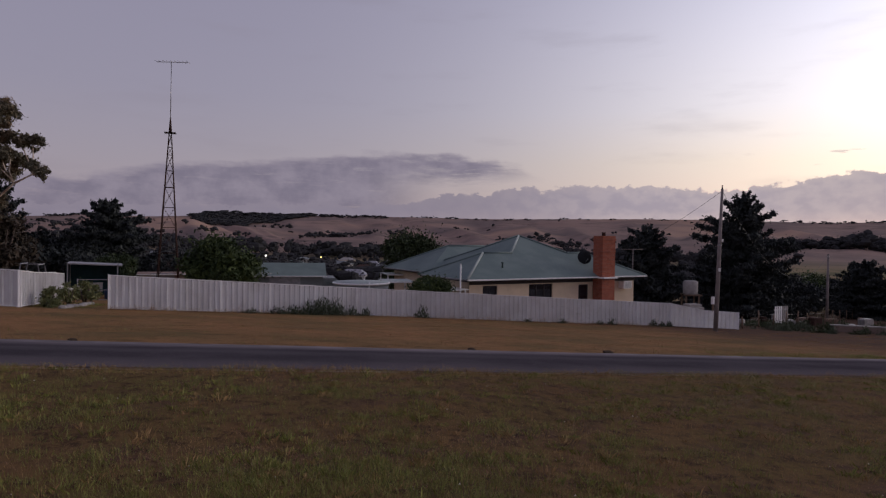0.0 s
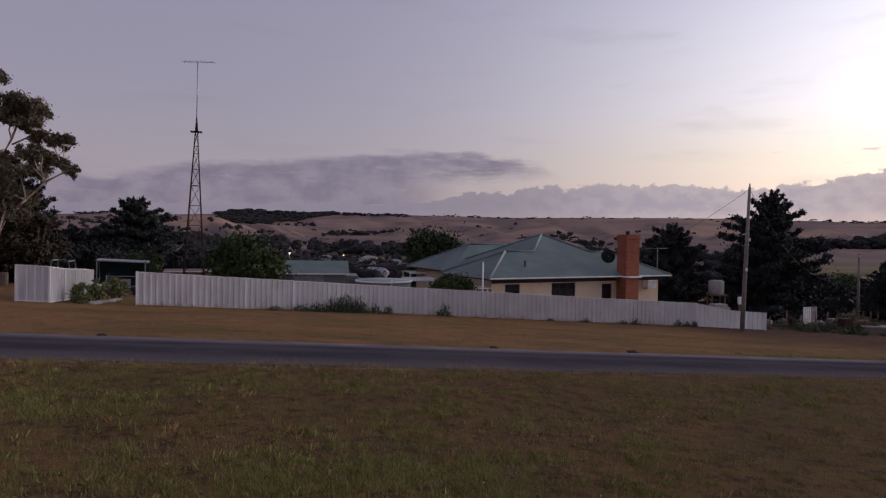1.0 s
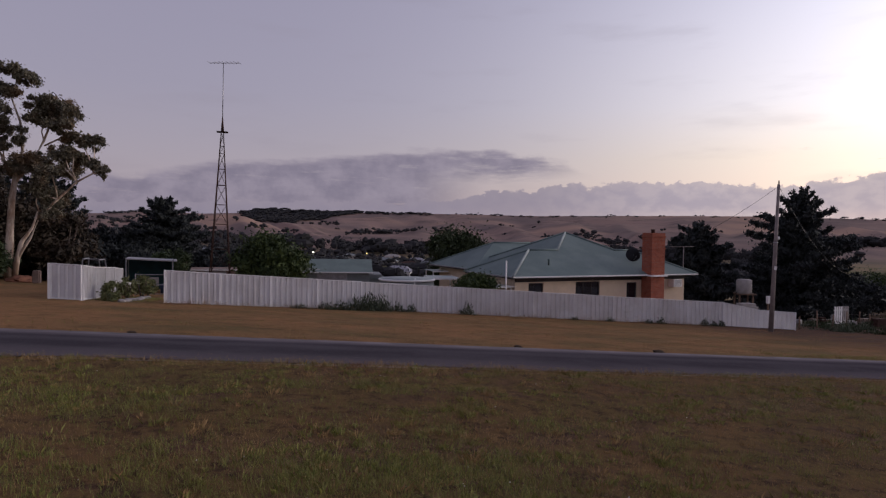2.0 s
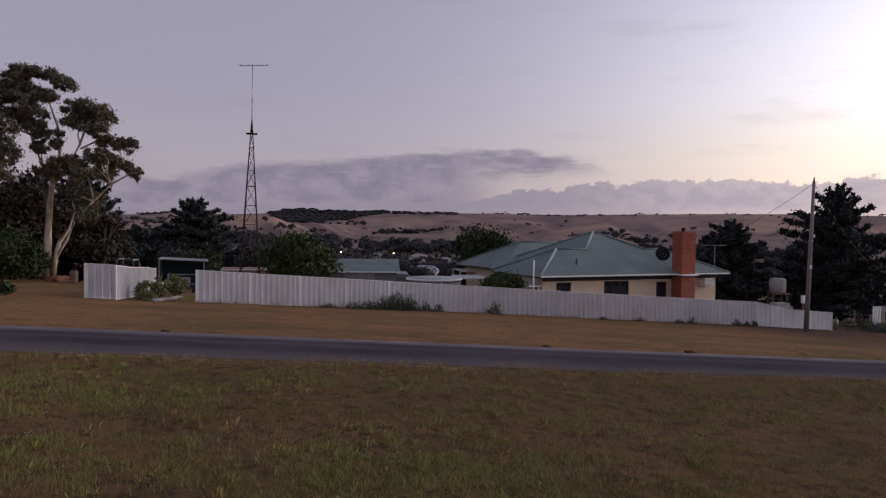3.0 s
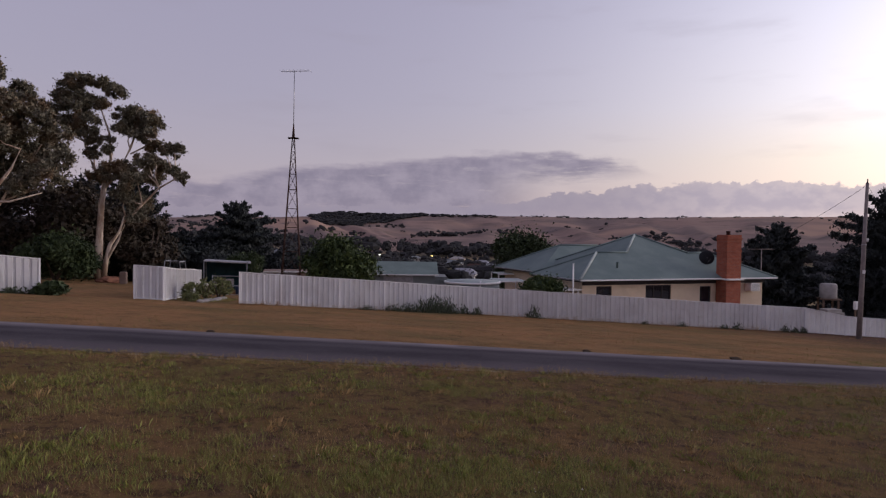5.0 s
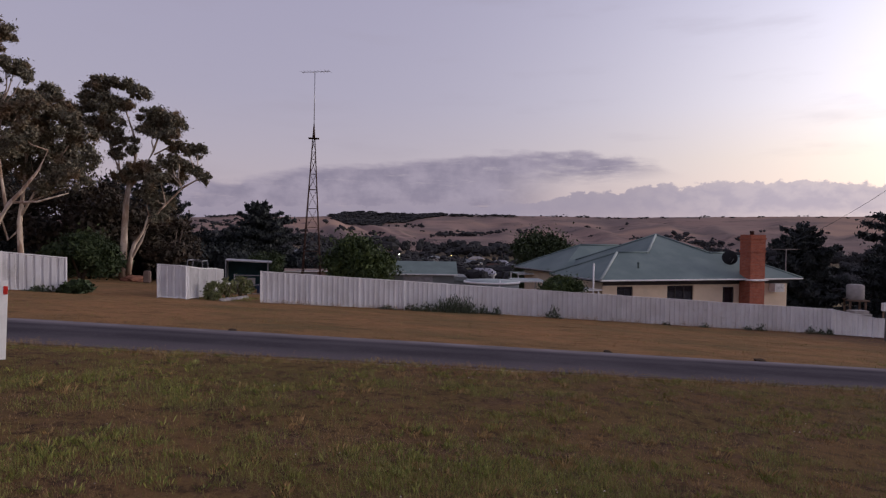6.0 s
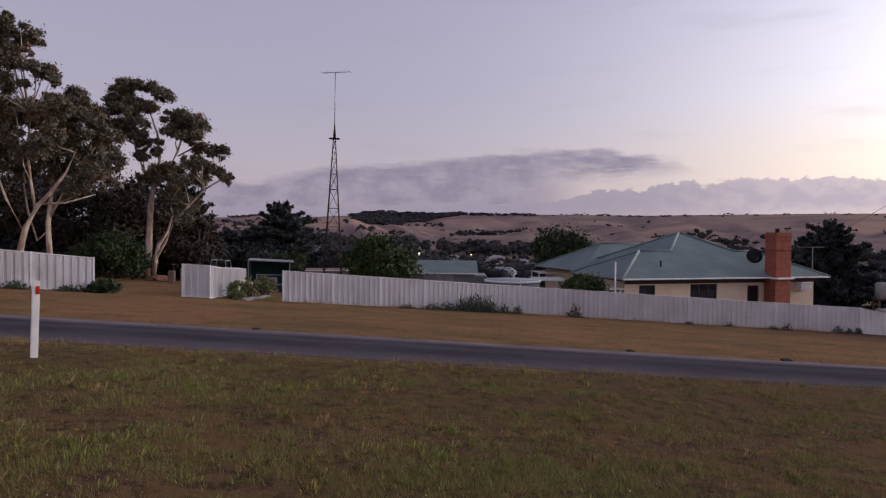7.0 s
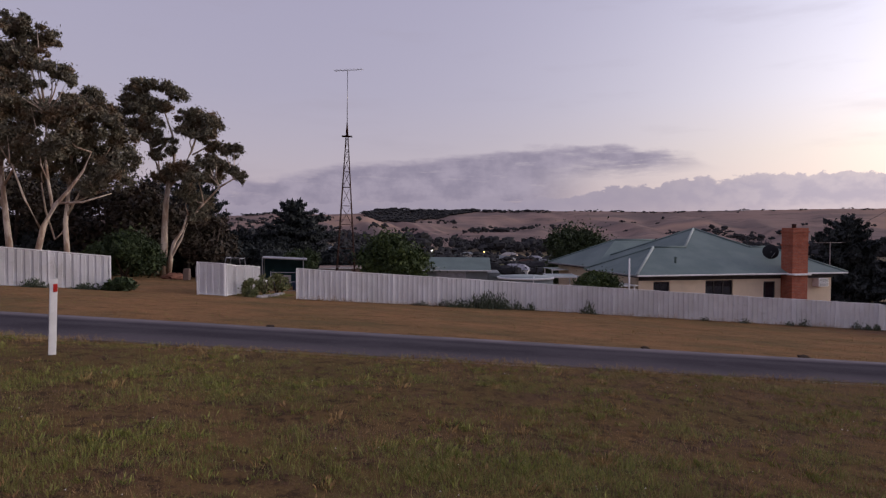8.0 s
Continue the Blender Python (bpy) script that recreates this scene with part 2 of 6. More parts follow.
def brick_material():
    k = Mat("red_brick", 0.9)
    sp = k.t.nodes.new("ShaderNodeSeparateXYZ")
    k.put(k.obj, sp.inputs[0])
    cb = k.t.nodes.new("ShaderNodeCombineXYZ")
    k.put(k.math("ADD", sp.outputs[0], sp.outputs[1]), cb.inputs[0])
    k.put(sp.outputs[2], cb.inputs[1])
    br = k.t.nodes.new("ShaderNodeTexBrick")
    k.put(cb.outputs[0], br.inputs["Vector"])
    for key, val in (("Scale", 1.0), ("Brick Width", 0.24), ("Row Height", 0.086), ("Mortar Size", 0.006), ("Bias", 0.0)):
        br.inputs[key].default_value = val
    br.inputs["Color1"].default_value, br.inputs["Color2"].default_value, br.inputs["Mortar"].default_value = (0.37, 0.112, 0.066, 1), (0.28, 0.082, 0.052, 1), (0.29, 0.18, 0.14, 1)
    col = k.mix(k.range(k.noise(3, 5), 0.45, 0.7, 0, 0.5), br.outputs["Color"], (0.22, 0.065, 0.04))
    k.bump(br.outputs["Fac"], 0.4, -0.006)
    return k.colour(col)


def fence_material():
    k = Mat("white_fence_steel", 0.45)
    col = k.mix(k.range(k.noise(0.7, 5), 0.35, 0.7), (0.80, 0.79, 0.80), (0.68, 0.66, 0.66))
    col = k.mix(k.range(k.noise(6, 5, 0.7, squash=(1, 1, 0.12)), 0.55, 0.78, 0, 0.4), col, (0.42, 0.38, 0.34))
    col = k.mix(k.range(k.noise(1.1, 6, 0.75), 0.58, 0.74, 0, 0.45), col, (0.40, 0.39, 0.34))
    k.bump(k.noise(3, 3), 0.1, 0.01)
    return k.colour(col)


def roof_material():
    k = Mat("green_roof_steel", 0.72)
    col = k.mix(k.range(k.noise(0.5, 5), 0.35, 0.65), (0.112, 0.152, 0.146), (0.148, 0.192, 0.18))
    col = k.mix(k.range(k.noise(7, 5, 0.7), 0.55, 0.75, 0, 0.35), col, (0.20, 0.235, 0.22))
    k.bump(k.noise(5, 2), 0.08, 0.01)
    return k.colour(col)


def bark_material(name, pale, dark, ruddy):
    k = Mat(name, 0.85)
    col = k.mix(k.range(k.noise(1.6, 5, 0.65, squash=(1, 1, 0.3)), 0.42, 0.6), pale, dark)
    col = k.mix(k.range(k.noise(5, 4, 0.7, squash=(1, 1, 0.2)), 0.5, 0.7, 0, 0.6), col, ruddy)
    k.bump(k.noise(9, 4, 0.7, squash=(1, 1, 0.15)), 0.5, 0.04)
    return k.colour(col)


def glass_material(name, tint):
    k = Mat(name, 0.06)
    k.b.inputs["Specular IOR Level"].default_value = 0.6
    return k.colour(k.mix(k.range(k.noise(1.5, 2), 0.4, 0.6), tint, tuple(q * 1.4 for q in tint)))


M_GROUND, M_ROAD, M_BRICK, M_FENCE, M_ROOF = ground_material(), road_material(), brick_material(), fence_material(), roof_material()
M_CREAM = plain("cream_render", (0.68, 0.54, 0.40), 0.85, var=0.12, scale=0.8)
M_WHITE = plain("white_paint", (0.80, 0.78, 0.76), 0.5, var=0.12, scale=3)
# dark window frames; on soffits and below them it paints the eaves' shade
M_FRAME_SHADE = plain("dark_frame_and_eave_shade", (0.05, 0.04, 0.04), 0.7)
M_TRIM = plain("pale_ridge_cap", (0.32, 0.36, 0.34), 0.5, var=0.15)
M_GLASS = glass_material("dark_window_glass", (0.012, 0.012, 0.016))
M_CURTAIN = plain("drawn_curtain", (0.10, 0.07, 0.065), 0.9)
M_GALV = plain("galvanised_steel", (0.36, 0.35, 0.36), 0.45, 0.7, scale=4)
M_RUST = plain("rusty_steel", (0.075, 0.042, 0.035), 0.85, 0.3, var=0.4, scale=5)
M_POLE = plain("grey_weathered_pole", (0.27, 0.23, 0.22), 0.85, var=0.3, scale=1.5)
M_DARKMETAL = plain("dark_mesh", (0.02, 0.022, 0.026), 0.5)
M_SHADE = plain("dark_green_shadecloth", (0.042, 0.090, 0.100), 0.9, var=0.2)
M_CONC = plain("concrete", (0.36, 0.33, 0.31), 0.9, var=0.2)
M_GRAVEL = plain("pale_roadside_gravel", (0.34, 0.28, 0.25), 0.95, var=0.4, scale=3, fine=50, bump=0.5, dist=0.02)
M_RED = plain("red_reflector", (0.55, 0.03, 0.02), 0.3)
M_WOOD = plain("weathered_timber", (0.22, 0.15, 0.11), 0.85, var=0.3)
M_CLOD = plain("dark_clod_earth", (0.055, 0.038, 0.026), 0.95, var=0.3)
M_WORN = plain("pale_worn_asphalt", (0.175, 0.155, 0.165), 0.95, var=0.35, scale=1.2, fine=25)
M_EARTH = plain("ruddy_earth", (0.22, 0.10, 0.065), 0.95, var=0.3)
M_GREENWALL = plain("grey_green_wall_steel", (0.20, 0.215, 0.215), 0.6, var=0.12)
M_GUM = bark_material("gum_bark", (0.62, 0.51, 0.41), (0.32, 0.225, 0.165), (0.30, 0.16, 0.09))
M_BARK = bark_material("dark_bark", (0.10, 0.075, 0.06), (0.06, 0.045, 0.04), (0.08, 0.05, 0.03))
L_GUM = leafy("gum_leaves", (0.068, 0.064, 0.048), (0.235, 0.208, 0.145), (0.190, 0.126, 0.074))
L_PINE = leafy("conifer_needles", (0.018, 0.022, 0.024), (0.044, 0.051, 0.048), (0.029, 0.033, 0.032))
L_BUSH = leafy("garden_leaves", (0.018, 0.034, 0.011), (0.078, 0.104, 0.028), (0.028, 0.044, 0.015))
L_WEED = leafy("weed_leaves", (0.090, 0.108, 0.044), (0.20, 0.20, 0.085), (0.12, 0.125, 0.058))
# greyed, low in contrast: the haze of distance is put into this leaf colour
L_FAR_HAZE = leafy("far_tree_leaves_with_haze", (0.042, 0.042, 0.045), (0.055, 0.054, 0.054), (0.048, 0.047, 0.049), 1.0, 0.0)
L_GRASS = leafy("dry_grass_blades", (0.42, 0.265, 0.115), (0.21, 0.150, 0.054), (0.29, 0.165, 0.076))
L_THATCH = leafy("brown_grass_litter", (0.105, 0.060, 0.036), (0.31, 0.178, 0.090), (0.175, 0.097, 0.054))
L_GREEN = leafy("green_grass_blades", (0.110, 0.140, 0.032), (0.290, 0.280, 0.070), (0.180, 0.172, 0.046))
M_PETAL = plain("dry_white_petals", (0.62, 0.56, 0.48), 0.8)
L_VERGE = leafy("verge_blades", (0.36, 0.20, 0.08), (0.20, 0.125, 0.055), (0.27, 0.15, 0.065))


def lamp_material(name, c, power):
    k = Mat(name, 0.5)
    k.put(c, k.b.inputs["Emission Color"])
    k.b.inputs["Emission Strength"].default_value = power
    return k.colour(c)


L_RUDDY = leafy("ruddy_understorey_leaves", (0.022, 0.018, 0.014), (0.070, 0.054, 0.038), (0.055, 0.036, 0.023))
L_DARKBUSH = leafy("dark_shrub_leaves", (0.018, 0.030, 0.012), (0.050, 0.070, 0.024), (0.026, 0.038, 0.014))
L_SCRUB = leafy("fence_weed_leaves", (0.040, 0.058, 0.036), (0.10, 0.115, 0.070), (0.05, 0.06, 0.04))
M_BLOCK = plain("dull_brown_block", (0.26, 0.19, 0.16), 0.9, var=0.2, scale=1.0)
M_GREYROOF = plain("dull_green_grey_roof", (0.15, 0.195, 0.178), 0.78, var=0.15, scale=1.0)


M_LAMP = lamp_material("lit_yellow_lamp", (1.0, 0.75, 0.25), 6.0)
M_LAMPW = lamp_material("lit_white_lamp", (1.0, 0.95, 0.95), 5.0)


# ---------------- mesh helpers ----------------
def part(name, bm, material, parent=None, label=""):
    me = bpy.data.meshes.new(name)
    bm.to_mesh(me)
    bm.free()
    me.materials.append(material)
    ob = new(name, me)
    if parent:
        ob.parent = parent
    return tagged(ob, label=label)


def array_mesh(name, verts, quads, material, parent=None, label="", smooth=None):
    """A mesh of many small faces with the same number of sides, quickly."""
    verts, quads = np.asarray(verts, np.float32), np.asarray(quads, np.int32)
    me = bpy.data.meshes.new(name)
    me.vertices.add(len(verts))
    me.vertices.foreach_set("co", verts.ravel())
    me.loops.add(quads.size)
    me.loops.foreach_set("vertex_index", quads.ravel())
    me.polygons.add(len(quads))
    me.polygons.foreach_set("loop_start", np.arange(0, quads.size, quads.shape[1], dtype=np.int32))
    if smooth is not None:
        me.polygons.foreach_set("use_smooth", np.asarray(smooth, bool))
    me.update(calc_edges=True)
    me.materials.append(material)
    ob = new(name, me)
    if parent:
        ob.parent = parent
    return tagged(ob, label=label)


def box(bm, c, s, m=None):
    r = bmesh.ops.create_cube(bm, size=1)
    mat = Matrix.Translation(c) @ Matrix.Diagonal((*s, 1))
    bmesh.ops.transform(bm, matrix=(m @ mat) if m else mat, verts=r["verts"])
    return r["verts"]


def boxed(c, s, m=None, bevel=0.0):
    bm = bmesh.new()
    box(bm, c, s, m)
    if bevel:
        bmesh.ops.bevel(bm, geom=bm.edges[:], offset=bevel, segments=2, affect="EDGES")
    return bm


def tube(bm, pts, radii, sides=8, cap=True):
    """A tapered pipe along pts."""
    pts = [Vector(p) for p in pts]
    if isinstance(radii, (int, float)):
        radii = [radii] * len(pts)
    rings = []
    for i, p in enumerate(pts):
        d = (pts[min(i + 1, len(pts) - 1)] - pts[max(i - 1, 0)]).normalized()
        a = d.orthogonal().normalized() if abs(d.z) < 0.9 else Vector((1, 0, 0)).cross(d).normalized()
        b = d.cross(a)
        rings.append([bm.verts.new(p + (a * math.cos(t) + b * math.sin(t)) * radii[i]) for t in (2 * math.pi * k / sides for k in range(sides))])
    for r, s in zip(rings, rings[1:]):
        for k in range(sides):
            bm.faces.new((r[k], r[(k + 1) % sides], s[(k + 1) % sides], s[k]))
    if cap:
        bm.faces.new(rings[0][::-1]), bm.faces.new(rings[-1])
    for f in bm.faces:
        f.smooth = True
    return bm


def piped(pts, radii, sides=8):
    bm = tube(bmesh.new(), pts, radii, sides)
    bmesh.ops.recalc_face_normals(bm, faces=bm.faces[:])
    return bm


def thing(name, where, label, category, group="", turn=0.0, kind=""):
    e = new(name)
    e.matrix_world = pose(*where, 0, 0, turn)
    return tagged(e, label, category, group, kind)


# ---------------- the lie of the land ----------------
S18, C18 = math.sin(radians(18)), math.cos(radians(18))
V_NEAR, V_FAR = 9.4, 13.4                     # the road's edges, across
PROFILE = [(-4600, 14.0), (-300, 6.0), (-60, 1.2), (0, 0), (9.4, -0.3), (13.4, -0.64), (30.8, -2.05), (35.3, -2.32), (60, -4.2), (100, -7.0), (200, -11.0), (400, -15.0), (900, -17.0), (4700, -17.0)]
PV, PZ = np.array([p[0] for p in PROFILE]), np.array([p[1] for p in PROFILE])
# height of the far ridge, in degrees above the eye, by bearing
RIDGE = [(-180, 0.4), (-80, 0.9), (-35, 1.15), (-31.4, 1.33), (-29.9, 1.5), (-25, 1.45), (-22.1, 1.57), (-20.3, 1.84), (-14.7, 1.8), (-10.6, 1.85), (-4, 1.84), (4, 1.76), (11, 1.83), (17, 1.87), (22.5, 1.84), (31, 1.58), (35, 1.62), (80, 1.2), (180, 0.4)]
RB, RE = np.array([p[0] for p in RIDGE]), np.array([p[1] for p in RIDGE])


def to_xy(u, v):
    return u * C18 - v * S18, u * S18 + v * C18


def to_uv(x, y):
    return x * C18 + y * S18, -x * S18 + y * C18


def fold(x, y, s, seed):
    """A smooth made-up ripple for the folds of the hills."""
    return (np.sin(x / s + 1.7 * np.sin(y / (1.3 * s) + seed)) * np.cos(y / (0.8 * s) + 2.1 * np.sin(x / (1.7 * s) - seed)))


def ground_z(x, y):
    x, y = np.asarray(x, float), np.asarray(y, float)
    u, v = to_uv(x, y)
    near = np.interp(v, PV, PZ) - 0.064 * 70 * np.tanh(u / 70)
    r = np.hypot(x, y)
    ridge = EYE + np.tan(np.radians(np.interp(np.degrees(np.arctan2(x, y)), RB, RE))) * 2500
    s = np.clip((r - 850) / 1650, 0, 1)
    rise = s ** 1.25 * (1 - 0.25 * np.sin(np.pi * s))
    az = np.degrees(np.arctan2(x, y))
    bend = az + 2.6 * np.sin(r / 310 + az * 0.21) + 1.1 * np.sin(r / 140 + az * 0.63)
    spur = np.sin(bend * 0.86 + 0.8) + 0.4 * np.sin(bend * 2.1 + 2.0)
    hump = 20 * np.exp(-((az + 25.5) / 6.0) ** 2 - ((r - 1500) / 230) ** 2) + 16 * np.exp(-((az - 8) / 5.0) ** 2 - ((r - 1750) / 220) ** 2)
    folds = (spur * 7 + fold(x, y, 170, 0.4) * 5 + fold(x, y, 80, 2.2) * 1.2 + hump) * np.sin(np.pi * s) ** 0.8
    far = near + (ridge - near) * rise + folds
    flat = np.clip((r - 150) / 500, 0, 1)
    far = np.where(r > 2500, ridge - (r - 2500) * 0.02, far)
    return far + fold(x, y, 38, 1.0) * 0.9 * flat * (1 - s)


def gz(x, y):
    return float(ground_z(x, y))


def spaced(fine, step, reach, extra=(), behind=30):
    """Grid lines: even steps near the middle, growing outwards."""
    sides = []
    for most in (behind, 30):
        out, p, d = [], fine, step
        while p < reach:
            d *= 1.06
            p += min(d, most)
            out.append(p)
        sides.append(np.array(out))
    return np.unique(np.round(np.concatenate([-sides[0][::-1], np.arange(-fine, fine + 1e-6, step), sides[1], np.array(extra, float)]), 4))


U_LINES = spaced(60, 1.5, 4550)
V_LINES = spaced(45, 0.9, 4550, (V_NEAR, V_FAR, 30.8, 35.3), 160)
uu, vv = np.meshgrid(U_LINES, V_LINES, indexing="ij")
gx, gy = to_xy(uu, vv)
gzz = ground_z(gx, gy)
rough = np.array([[noise.noise((x * 0.8, y * 0.8, 0.0)) for y in V_LINES] for x in U_LINES]) * 0.035
off_road = np.clip(np.maximum(V_NEAR - vv - 0.2, vv - V_FAR - 0.2), 0, 1)
gzz = gzz + rough * off_road - 0.02 * ((vv >= V_NEAR - 0.01) & (vv <= V_FAR + 0.01))
n_u, n_v = uu.shape
idx = np.arange(n_u * n_v).reshape(n_u, n_v)
quads = np.stack([idx[:-1, :-1], idx[1:, :-1], idx[1:, 1:], idx[:-1, 1:]], -1).reshape(-1, 4)
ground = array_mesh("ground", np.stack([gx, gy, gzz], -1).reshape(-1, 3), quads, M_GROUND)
ground.data.polygons.foreach_set("use_smooth", np.ones(len(quads), bool))
tagged(ground, "sloping ground of patchy dry grass running to brown hills", "ground", kind="structure")


def strip(name, edges_a, edges_b, lift, material, label, rise=0.03):
    """A ribbon along the road between two wavering edges, with a skirt."""
    us = U_LINES[(U_LINES > -220) & (U_LINES < 160)]
    us = np.unique(np.concatenate([us, np.arange(-40, 45, 0.5)]))
    rows = []
    cols = 6
    for u in us:
        a, b = edges_a(u), edges_b(u)
        line = []
        for k in range(cols + 1):
            v = a + (b - a) * k / cols
            x, y = to_xy(u, v)
            crown = rise * (1 - (2 * k / cols - 1) ** 2)
            line.append((x, y, gz(x, y) + lift + crown))
        line[0] = (*line[0][:2], line[0][2] - 0.03)
        line[-1] = (*line[-1][:2], line[-1][2] - 0.03)
        rows.append(line)
    verts = np.array(rows).reshape(-1, 3)
    ix = np.arange(len(verts)).reshape(len(us), cols + 1)
    q = np.stack([ix[:-1, :-1], ix[1:, :-1], ix[1:, 1:], ix[:-1, 1:]], -1).reshape(-1, 4)
    ob = array_mesh(name, verts, q, material)
    return tagged(ob, label, name, kind="structure")


def wav(u, seed, amp):
    return amp * (noise.noise((u * 0.35, seed, 0)) + 0.6 * noise.noise((u * 1.3, seed, 4)))


strip("road_shoulder", lambda u: V_NEAR - 0.10 + wav(u, 3, 0.05), lambda u: V_FAR + 0.22 + wav(u, 8, 0.3), 0.012, M_GRAVEL, "thin pale gravel shoulder along the asphalt road", 0.0)
strip("road", lambda u: V_NEAR + wav(u, 1, 0.10), lambda u: V_FAR + wav(u, 5, 0.08), 0.034, M_ROAD, "narrow worn grey asphalt country road")
strip("road_edge", lambda u: V_FAR - 0.95 + wav(u, 11, 0.22), lambda u: V_FAR - 0.04 + wav(u, 5, 0.08), 0.046, M_WORN, "pale worn strip along the far side of the road", 0.0)


# ---------------- plants ----------------
def leaves(name, blobs, count, size, material, parent, seed, shell=0.55, droop=0.0, label="", heart_size=2.0, stray=0.0):
    """A crown of small separate leaves or sprays round a set of clumps (x, y, z, rx, ry, rz)."""
    rng = np.random.default_rng(seed)
    bl = np.array(blobs, float)
    vol = np.cbrt(bl[:, 3] * bl[:, 4] * bl[:, 5]) ** 2
    pick = rng.choice(len(bl), count, p=vol / vol.sum())
    d = rng.normal(size=(count, 3))
    d /= np.linalg.norm(d, axis=1)[:, None]
    rad = shell + (1.12 - shell) * rng.random(count)
    heart = rng.random(count) < 0.3
    rad = np.where(heart, 0.75 * rng.random(count), rad)
    lump = 1 + 0.22 * np.sin(d[:, 0] * 5 + pick) * np.cos(d[:, 2] * 6 + pick * 1.7) + 0.15 * np.sin(d[:, 1] * 9 + pick)
    rad = np.where(rng.random(count) < stray, rad * 1.7, rad)
    c = bl[pick, :3] + d * bl[pick, 3:] * (rad * lump)[:, None]
    a = rng.normal(size=(count, 3))
    a[:, 2] -= droop
    a /= np.linalg.norm(a, axis=1)[:, None]
    b = np.cross(a, rng.normal(size=(count, 3)))
    b /= np.linalg.norm(b, axis=1)[:, None]
    s = (size * (0.55 + 0.9 * rng.random(count)) * np.where(heart, heart_size, 1.0))[:, None]
    a, b = a * s, b * s * np.where(heart, 0.7, 0.42)[:, None]
    v = np.stack([c - a * 0.9 - b * 1.15, c - a * 0.7 + b * 1.25, c + a * 1.25], 1).reshape(-1, 3)
    return array_mesh(name, v, np.arange(3 * count).reshape(-1, 3), material, parent, label)


def tree(where, label, limbs, blobs, count, size, bark, leaf, seed, scale=1.0, turn=0.0, category="tree", name="tree", depth=0.8, shell=0.5, droop=0.0, thin=0.0, group=""):
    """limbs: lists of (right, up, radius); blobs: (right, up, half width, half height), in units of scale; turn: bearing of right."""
    t = thing(name, (*where[:2], where[2] if len(where) > 2 else gz(*where) - 0.1), label, category, group, turn)
    rng = random.Random(seed)
    for i, l in enumerate(limbs):
        off = 0.0
        pts = []
        for k, (r, u, w) in enumerate(l):
            pts.append((r * scale, off * scale, u * scale))
            off += rng.uniform(-6, 6) if i else 0
        part("trunk" if i == 0 else "limb", piped(pts, [w * scale * (0.6 if i == 0 else 0.58) for _, _, w in l], 9), bark, t)
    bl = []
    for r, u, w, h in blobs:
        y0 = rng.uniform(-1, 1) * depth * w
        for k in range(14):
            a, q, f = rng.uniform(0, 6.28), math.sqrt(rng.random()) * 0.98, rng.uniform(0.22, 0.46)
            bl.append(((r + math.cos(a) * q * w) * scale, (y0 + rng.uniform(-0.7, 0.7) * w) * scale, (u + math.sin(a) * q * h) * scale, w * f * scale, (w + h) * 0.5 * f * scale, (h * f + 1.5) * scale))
    # twigs from the nearest lower limb into each clump
    joints = [(i, k) for i, l in enumerate(limbs) for k in range(len(l)) if l[k][1] > 40]
    for r, u, w, h in blobs:
        low = [(i, k) for i, k in joints if limbs[i][k][1] < u]
        if not low:
            continue
        i, k = min(low, key=lambda q: (limbs[q[0]][q[1]][0] - r) ** 2 + 0.6 * (limbs[q[0]][q[1]][1] - u) ** 2)
        r0, u0, _ = limbs[i][k]
        y1 = rng.uniform(-0.4, 0.4) * w
        mid = ((r0 * 0.45 + r * 0.55 + rng.uniform(-5, 5)) * scale, y1 * 0.5 * scale, (u0 * 0.55 + u * 0.45) * scale)
        part("twig", piped([(r0 * scale, 0, u0 * scale), mid, (r * scale, y1 * scale, (u + h * 0.3) * scale)], [1.5 * scale, 1.1 * scale, 0.5 * scale], 5), bark, t)
    leaves("crown", bl, int(count * 1.35), size * 0.74, leaf, t, seed, 0.0, droop, "", 1.2, 0.19)
    return t


def conifer(where, height, width, label, seed, leaf=None, count=9000, turn=0.0, name="conifer", ragged=0.3, low=0.04, pointed=1.0):
    """A dark conifer: trunk, and a crown of layered upswept sprays."""
    t = thing(name, (*where[:2], gz(*where) - 0.1), label, "tree", "", turn)
    rng = random.Random(seed)
    part("trunk", piped([(0, 0, 0), (0.05, 0, height * 0.5), (0, 0.05, height * 0.95)], [0.035 * height, 0.02 * height, 0.01], 8), M_BARK, t)
    bl = []
    n = 90
    for i in range(n):
        f = low + (1 - low) * (i + rng.random()) / n
        reach = width * 0.5 * ((1 - f ** 1.8) ** (0.7 * pointed) * (0.84 + ragged * rng.uniform(-0.85, 0.7)) + 0.04)
        a = i * 2.39996 + rng.uniform(-0.4, 0.4)
        z = f * height
        w = max(0.2, reach * 0.25)
        for q, lift in ((0.3, -0.01), (0.58, 0.0), (0.84, 0.012), (1.03, 0.035)):
            bl.append((math.cos(a) * q * reach, math.sin(a) * q * reach, z + lift * height, w * (1.25 - 0.6 * q), w * (1.25 - 0.6 * q), height * 0.026 * (1.4 - 0.7 * q) + 0.08))
    leaves("crown", bl, int(count * 3.6), 0.135, leaf or L_PINE, t, seed, 0.1, -0.9, "", 1.4, 0.10)
    return t


